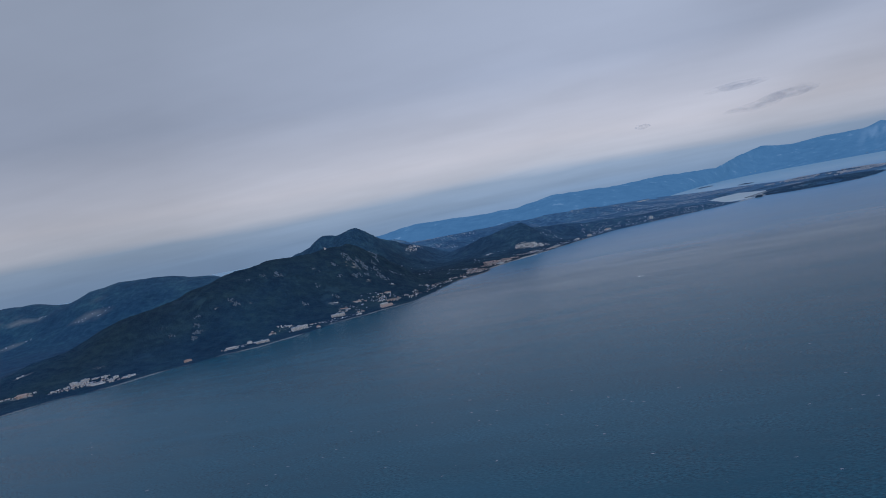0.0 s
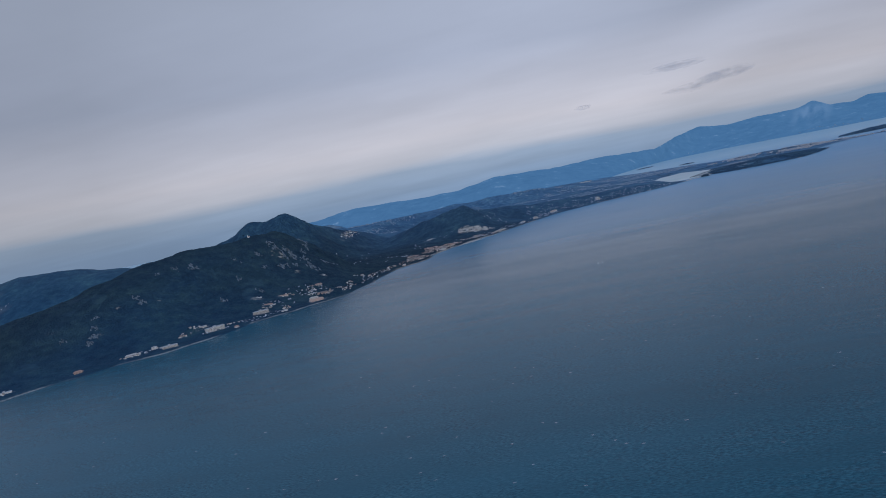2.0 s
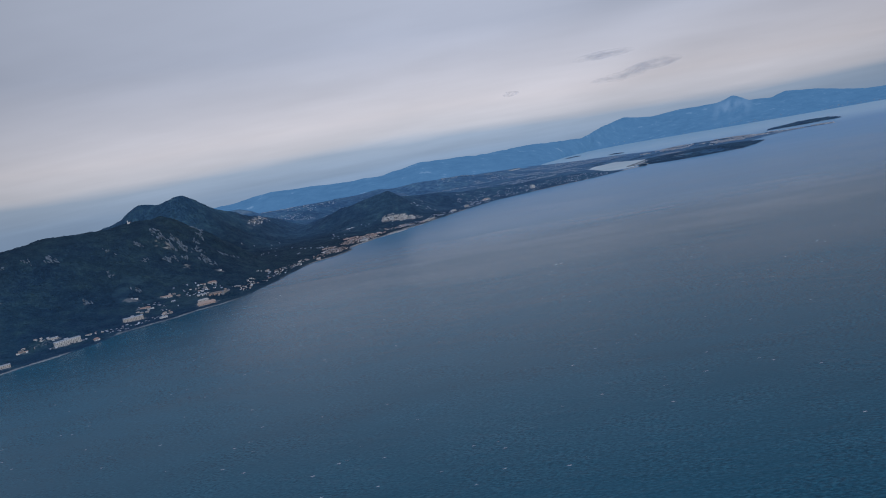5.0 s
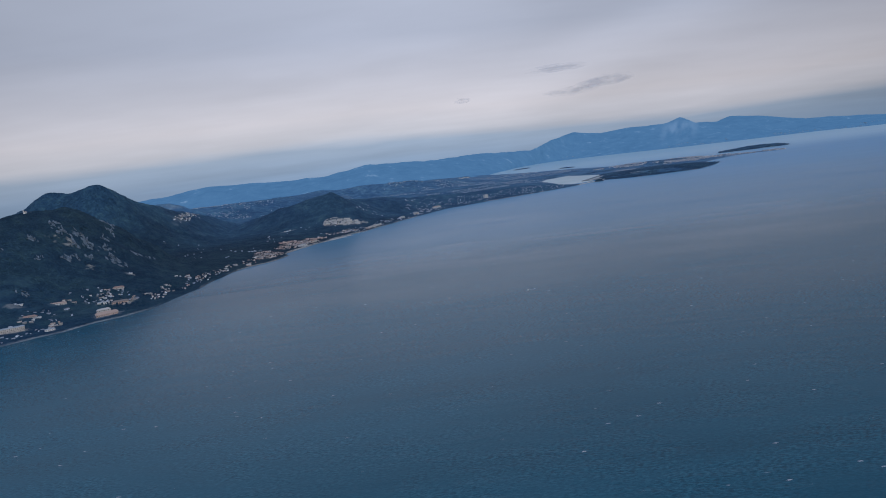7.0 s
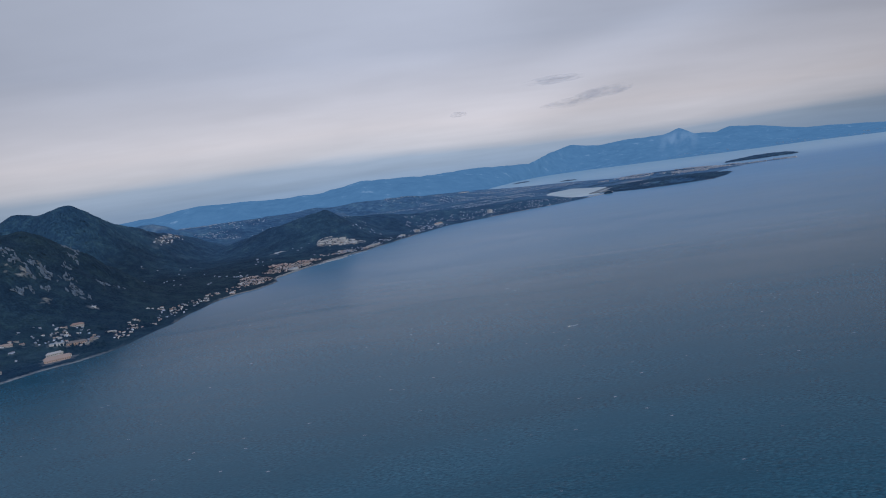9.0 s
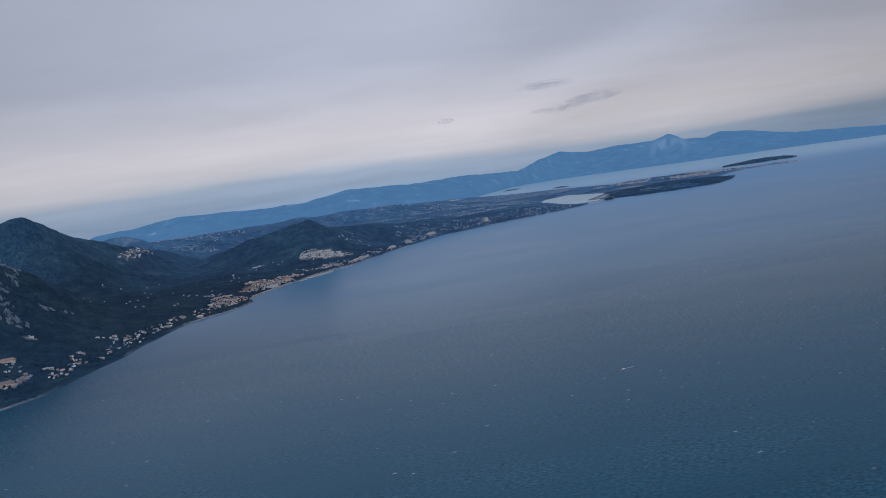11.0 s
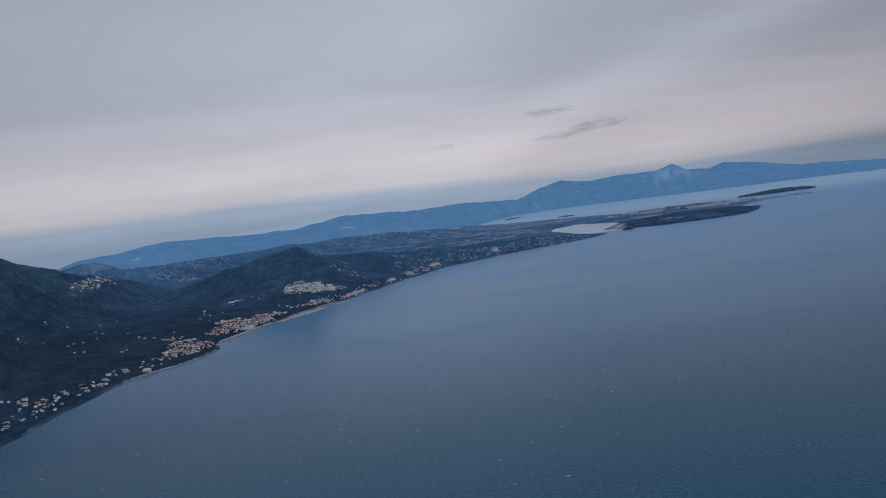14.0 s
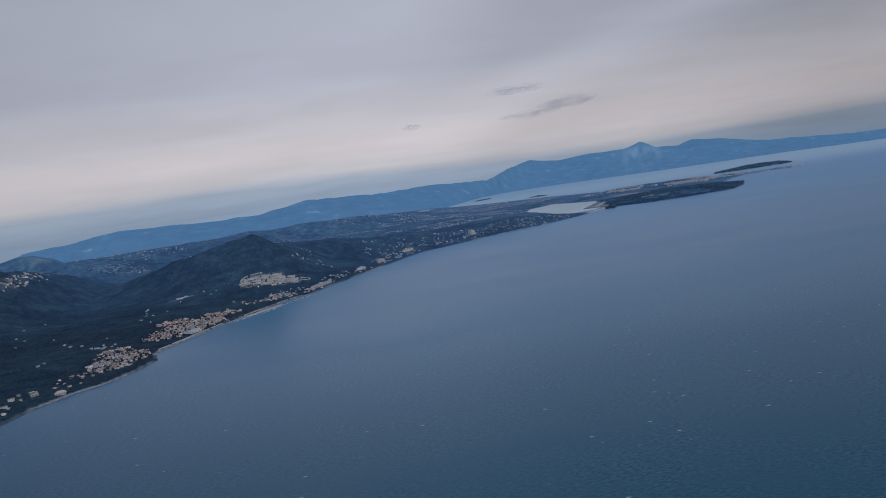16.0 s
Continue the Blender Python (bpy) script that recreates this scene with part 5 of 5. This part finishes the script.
for zone in ((-138, 633, 13, 27, -4, 190), (-121, 706, 18, 36, -24, 260), (-86, 848, 24, 10, 6, 26), (-195, 450, 26, 26, 0, 160), (-385, 200, 26, 11, 35, 90), (-255, 330, 24, 20, 40, 90), (-174, 482, 12, 18, 0, 130), (-164, 535, 9, 28, 0, 150), (-186, 425, 14, 14, 0, 80)):
    spots += scatter(zone, 2.2)
spots = np.array(spots)
r_ = np.random.RandomState(9)
sz = r_.uniform(0.45, 0.95, len(spots))
dome_cloud("garden_trees", spots, sz, sz * r_.uniform(1.3, 2.2, len(spots)), MAT_CANOPY, "dark garden trees between the town houses", 211)
for k, (ix, iy, iz) in enumerate(ISLETS):
    r_ = np.random.RandomState(k)
    pick = np.where(iz > 0.7)[0]
    pick = r_.choice(pick, min(len(pick), (900, 160, 120, 150)[k]), replace=False)
    q = np.stack([ix, iy, iz], 1)[pick]
    sz = np.full(len(q), (3.0, 0.75, 1.6, 2.2)[k]) * r_.uniform(0.7, 1.3, len(q))
    dome_cloud("islet_trees", q, sz, sz * (0.7, 1.5, 0.7, 0.6)[k], MAT_CANOPY_DARK, "dark trees covering an islet", 300 + k)

# ---------------------------------------------------------------- crags


def crags(zones, name, label):
    r = np.random.RandomState(77)
    verts, faces, o = [], [], 0
    for cx, cy, n, size in zones:
        for _ in range(int(n * 1.7)):
            x, y = cx + r.normal() * size * 0.85, cy + r.normal() * size * 0.85
            z, _d = ground_z(x, y)
            z2, _d = ground_z(x + 2, y - 2)
            if z < 8:
                continue
            slope = math.atan2(z - z2, 2.83)
            w, t, hgt = size * r.uniform(0.14, 0.40), size * 0.28, size * r.uniform(0.4, 1.3)
            bm = bmesh.new()
            for k in range(14):
                u = r.normal(size=3)
                u /= np.linalg.norm(u)
                bm.verts.new((u[0] * w, u[1] * t, u[2] * hgt))
            res = bmesh.ops.convex_hull(bm, input=bm.verts)
            bmesh.ops.delete(bm, geom=[g for g in res["geom_interior"] if isinstance(g, bmesh.types.BMVert)], context="VERTS")
            bmesh.ops.triangulate(bm, faces=bm.faces[:])
            bm.verts.index_update()
            m = pose(x, y, z + 0.1, 0, 0, 45 + r.uniform(-25, 25)) @ pose(0, 0, 0, -(90 - math.degrees(slope)) * 0.75, r.uniform(-45, 30), 0)
            verts += [tuple(m @ v.co) for v in bm.verts]
            faces += [tuple(v.index + o for v in f.verts) for f in bm.faces]
            o += len(bm.verts)
            bm.free()
    me = add_mesh(name, verts, faces, MAT_ROCK, False)
    return tagged(new(name, me), label, "rocks", kind="stuff")


# centre x, y, number of slabs and their size
CLIFFS = [(-249, 571, 9, 3.4), (-243, 560, 7, 2.6), (-262, 516, 11, 3.0), (-268, 522, 8, 2.6), (-254, 523, 7, 2.8), (-245, 521, 11, 3.0), (-251, 510, 7, 2.8), (-236, 528, 8, 2.8),
          (-224, 514, 11, 3.0), (-229, 520, 8, 2.6), (-249, 491, 9, 2.8), (-244, 497, 6, 2.4), (-221, 548, 8, 2.6), (-215, 556, 5, 2.2), (-273, 495, 8, 2.6), (-240, 505, 6, 2.4)]
OUTCROPS = [(-242, 543, 6, 2.4), (-288, 474, 5, 2.2), (-315, 438, 10, 2.8), (-328, 426, 5, 2.2), (-337, 412, 5, 2.0), (-329, 361, 10, 2.6), (-336, 366, 5, 2.0), (-344, 311, 14, 2.4),
            (-350, 322, 9, 2.2), (-342, 300, 8, 2.2), (-356, 335, 6, 2.0), (-365, 301, 6, 2.0), (-274, 400, 7, 2.4), (-275, 444, 6, 2.2), (-250, 432, 5, 2.6), (-262, 478, 5, 2.2)]
crags(CLIFFS + OUTCROPS, "limestone_crags", "pale grey limestone slabs showing through the forest")

# ---------------------------------------------------------------- runway, quays, boat


def strip(name, line, width, z, thick, mat, label, category, kind="structure"):
    bm = bmesh.new()
    rows = []
    for i, (x, y) in enumerate(line):
        a, b = line[max(0, i - 1)], line[min(len(line) - 1, i + 1)]
        dx, dy = b[0] - a[0], b[1] - a[1]
        q = math.hypot(dx, dy)
        nx, ny = -dy / q * width / 2, dx / q * width / 2
        rows.append([bm.verts.new(c) for c in ((x + nx, y + ny, z - thick), (x + nx, y + ny, z), (x - nx, y - ny, z), (x - nx, y - ny, z - thick))])
    for a, b in zip(rows, rows[1:]):
        for k in range(4):
            bm.faces.new((a[k], a[(k + 1) % 4], b[(k + 1) % 4], b[k]))
    bm.faces.new(rows[0][::-1])
    bm.faces.new(rows[-1])
    bmesh.ops.recalc_face_normals(bm, faces=bm.faces[:])
    me = bpy.data.meshes.new(name)
    bm.to_mesh(me)
    bm.free()
    me.materials.append(mat)
    return tagged(new(name, me), label, category, kind=kind)


strip("runway_bank", [(322, 1262), (478, 1560)], 34, 0.9, 2.0, MAT_BANK, "low grassy bank carrying the runway into the lagoon", "bank")
strip("runway", [(322, 1264), (470, 1546)], 8, 1.2, 0.3, MAT_ASPHALT, "grey asphalt runway on a bank in the lagoon", "runway")
strip("taxiway", [(346, 1276), (486, 1542)], 3.5, 1.2, 0.3, MAT_ASPHALT, "narrow grey taxiway beside the runway", "taxiway")
strip("causeway", [(280, 1176), (330, 1224), (345, 1250)], 2.0, 0.9, 2.0, MAT_STONE, "thin footbridge causeway across the lagoon mouth", "causeway")
def hill_road(name, line, width, mat, label):
    """A paved ribbon that follows the slope."""
    bm = bmesh.new()
    rows = []
    for i, (x, y) in enumerate(line):
        a, b = line[max(0, i - 1)], line[min(len(line) - 1, i + 1)]
        dx, dy = b[0] - a[0], b[1] - a[1]
        q = math.hypot(dx, dy)
        nx, ny = -dy / q * width / 2, dx / q * width / 2
        z = max(ground_z(x + nx, y + ny)[0], ground_z(x - nx, y - ny)[0], ground_z(x, y)[0]) + 0.3
        rows.append([bm.verts.new(c) for c in ((x + nx, y + ny, z - 1.2), (x + nx, y + ny, z), (x - nx, y - ny, z), (x - nx, y - ny, z - 1.2))])
    for a, b in zip(rows, rows[1:]):
        for k in range(4):
            bm.faces.new((a[k], a[(k + 1) % 4], b[(k + 1) % 4], b[k]))
    bmesh.ops.recalc_face_normals(bm, faces=bm.faces[:])
    me = bpy.data.meshes.new(name)
    bm.to_mesh(me)
    bm.free()
    me.materials.append(mat)
    return tagged(new(name, me), label, "road", kind="structure")


hill_road("road", [(-86 + 23 * math.cos(a), 848 + 2.5 * math.cos(a) + 9.5 * math.sin(a)) for a in np.linspace(1.9, 5.3, 30)], 0.9, MAT_STONE, "pale road looping round the hillside resort")
hill_road("road", [(-62 + 5 * math.cos(a), 852 + 3.4 * math.sin(a)) for a in np.linspace(0, 6.2, 20)], 1.0, MAT_STONE, "small pale turning circle beside the resort")
hill_road("road", [(-108 + 2 * k, 846.5 + 0.15 * k + 1.2 * math.sin(k * 0.35)) for k in range(22)], 1.0, MAT_STONE, "pale terrace road between the resort wings")
strip("breakwater", [(-90, 722), (-80, 736), (-70, 752)], 1.2, 0.8, 3.0, MAT_STONE, "thin pale stone breakwater off the beach", "breakwater")
strip("promenade", [(-123, 650), (-117.5, 664), (-110.5, 683), (-102, 706), (-88, 734), (-75.5, 760), (-59, 785)], 0.7, 0.95, 2.0, MAT_STONE, "pale stone promenade along the town beach", "promenade")


def motor_boat():
    root = new("motor_boat")
    bm = bmesh.new()
    ring = []
    for x, half, zt in ((-1.6, 0.55, 0.5), (-0.5, 0.62, 0.52), (0.7, 0.5, 0.6), (1.7, 0.04, 0.75)):
        ring.append([bm.verts.new(c) for c in ((x, -half, zt), (x, -half * 0.6, -0.1), (x, half * 0.6, -0.1), (x, half, zt))])
    for a, b in zip(ring, ring[1:]):
        for k in range(4):
            bm.faces.new((a[k], b[k], b[(k + 1) % 4], a[(k + 1) % 4]))
    bm.faces.new(ring[0])
    bm.faces.new(ring[-1][::-1])
    bmesh.ops.recalc_face_normals(bm, faces=bm.faces[:])
    part("hull", bm, MAT_HULL, root)
    bm = bmesh.new()
    box(bm, -0.7, 0.3, -0.35, 0.35, 0.5, 1.0)
    cabin = part("cabin", bm, MAT_HULL, root)
    bm = bmesh.new()
    box(bm, 0.29, 0.33, -0.3, 0.3, 0.68, 0.95)
    part("windscreen", bm, MAT_GLASS, cabin, "dark tinted windscreen")
    return tagged(root, "small white motor boat with a cabin on the sea", "boat")


boat = motor_boat()
boat.matrix_basis = pose(53.9, 317.9, 0.02, 0, 0, 200)
boat.scale = (0.36, 0.36, 0.36)


def wake():
    bm = bmesh.new()
    r = random.Random(5)
    for k in range(14):
        x, y = 1.8 + k * 0.5, r.uniform(-0.3, 0.3) * (1 + k * 0.12)
        s_ = r.uniform(0.1, 0.26)
        ring = [bm.verts.new((x + s_ * 1.6 * math.cos(a), y + s_ * math.sin(a) * r.uniform(0.6, 1.1), 0.0)) for a in np.linspace(0, 2 * math.pi, 7)[:-1]]
        top = bm.verts.new((x, y, 0.12))
        for i in range(6):
            bm.faces.new((ring[i], ring[(i + 1) % 6], top))
    me = bpy.data.meshes.new("boat_wake")
    bm.to_mesh(me)
    bm.free()
    me.materials.append(MAT_FOAM)
    ob = tagged(new("boat_wake", me), "short white foam wake on the sea", "foam", kind="stuff")
    ob.matrix_basis = pose(53.9, 317.9, 0.02, 0, 0, 20)
    ob.scale = (0.5, 0.5, 0.5)


wake()


def surf(line, name, label, seed):
    """Broken foam where small waves run up a beach: low ragged patches along a line."""
    r = random.Random(seed)
    bm = bmesh.new()
    for (ax, ay), (bx, by) in zip(line, line[1:]):
        n = int(math.hypot(bx - ax, by - ay) / 1.1)
        turn = math.atan2(by - ay, bx - ax)
        for k in range(n):
            if r.random() < 0.3:
                continue
            x, y = ax + (bx - ax) * k / n + r.uniform(-0.9, 0.9), ay + (by - ay) * k / n + r.uniform(-0.9, 0.9)
            ln, wd = r.uniform(0.5, 1.5), r.uniform(0.12, 0.4)
            ring = []
            for i in range(7):
                a = i * 2 * math.pi / 7
                u, v = ln * math.cos(a) * r.uniform(0.7, 1.1), wd * math.sin(a) * r.uniform(0.7, 1.2)
                ring.append(bm.verts.new((x + u * math.cos(turn) - v * math.sin(turn), y + u * math.sin(turn) + v * math.cos(turn), 0.02)))
            top = bm.verts.new((x, y, 0.14))
            for i in range(7):
                bm.faces.new((ring[i], ring[(i + 1) % 7], top))
    me = bpy.data.meshes.new(name)
    bm.to_mesh(me)
    bm.free()
    me.materials.append(MAT_FOAM)
    return tagged(new(name, me), label, "foam", kind="stuff")


surf([(-96, 706), (-82, 733), (-68, 757), (-52, 783)], "surf", "white foam of small waves off the town beach", 4)
surf([(-81, 728), (-70, 746)], "surf", "white foam round the end of the breakwater", 6)


# ---------------------------------------------------------------- scraps of low cloud over the far mountains


def cloud_material(name, thick, seed):
    """Thin cloud: opaque towards its near and far faces so its outline fades as the camera sees it, torn by noise."""
    m, nt, b = material(name)
    L = nt.links.new
    tc = nt.nodes.new("ShaderNodeTexCoord")
    sep = nt.nodes.new("ShaderNodeSeparateXYZ")
    L(tc.outputs["Object"], sep.inputs[0])
    deep = nt.nodes.new("ShaderNodeMath")
    deep.operation = "ABSOLUTE"
    L(sep.outputs[1], deep.inputs[0])
    mp = nt.nodes.new("ShaderNodeMapping")
    mp.inputs["Location"].default_value = (seed, seed, 0)
    mp.inputs["Scale"].default_value = (1.5, 0.5, 0.8)
    L(tc.outputs["Object"], mp.inputs["Vector"])
    n = nt.nodes.new("ShaderNodeTexNoise")
    n.inputs["Scale"].default_value = 1.2
    n.inputs["Detail"].default_value = 2.5
    n.inputs["Roughness"].default_value = 0.6
    L(mp.outputs[0], n.inputs["Vector"])
    torn = nt.nodes.new("ShaderNodeMath")
    torn.operation = "MULTIPLY"
    soft = nt.nodes.new("ShaderNodeMapRange")
    soft.interpolation_type = "SMOOTHSTEP"
    soft.inputs[1].default_value, soft.inputs[2].default_value = 0.2, 1.05
    L(deep.outputs[0], soft.inputs[0])
    L(soft.outputs[0], torn.inputs[0])
    L(map_range(nt, n.outputs[0], 0.36, 0.68, 0.0, thick), torn.inputs[1])
    L(torn.outputs[0], b.inputs["Alpha"])
    b.inputs["Base Color"].default_value = (0.42, 0.45, 0.53, 1)
    b.inputs["Roughness"].default_value = 1.0
    b.inputs["Specular IOR Level"].default_value = 0.0
    return m


def cloud_scrap(x, y, z, length, tall, thick, seed, lean=0.0):
    """A drifting scrap of cloud: one flattened, uneven body of thin vapour, turned to face the camera."""
    bm = bmesh.new()
    bmesh.ops.create_uvsphere(bm, u_segments=32, v_segments=20, radius=1.0)
    for v in bm.verts:
        k = value_noise(np.array([v.co.x * 2 + seed]), np.array([v.co.z * 2 - seed]), seed)[0]
        v.co.z += 0.3 * k * (1 - v.co.x ** 2)
    for f in bm.faces:
        f.smooth = True
    me = bpy.data.meshes.new("cloud")
    bm.to_mesh(me)
    bm.free()
    me.materials.append(cloud_material("thin_grey_cloud", thick, seed))
    ob = tagged(new("cloud", me), "thin ragged scrap of grey cloud below the overcast", "cloud", kind="stuff")
    ob.matrix_basis = pose(x, y, z, 0, lean, -math.degrees(math.atan2(x, y))) @ Matrix.Diagonal((length / 2, length / 4, tall / 2, 1))
    return ob


cloud_scrap(655, 3010, 387, 290, 27, 0.30, 3)
cloud_scrap(815, 2880, 304, 250, 48, 0.27, 5, -3)
cloud_scrap(690, 2930, 284, 260, 36, 0.24, 8, -2)
cloud_scrap(250, 3010, 300, 80, 24, 0.22, 11)
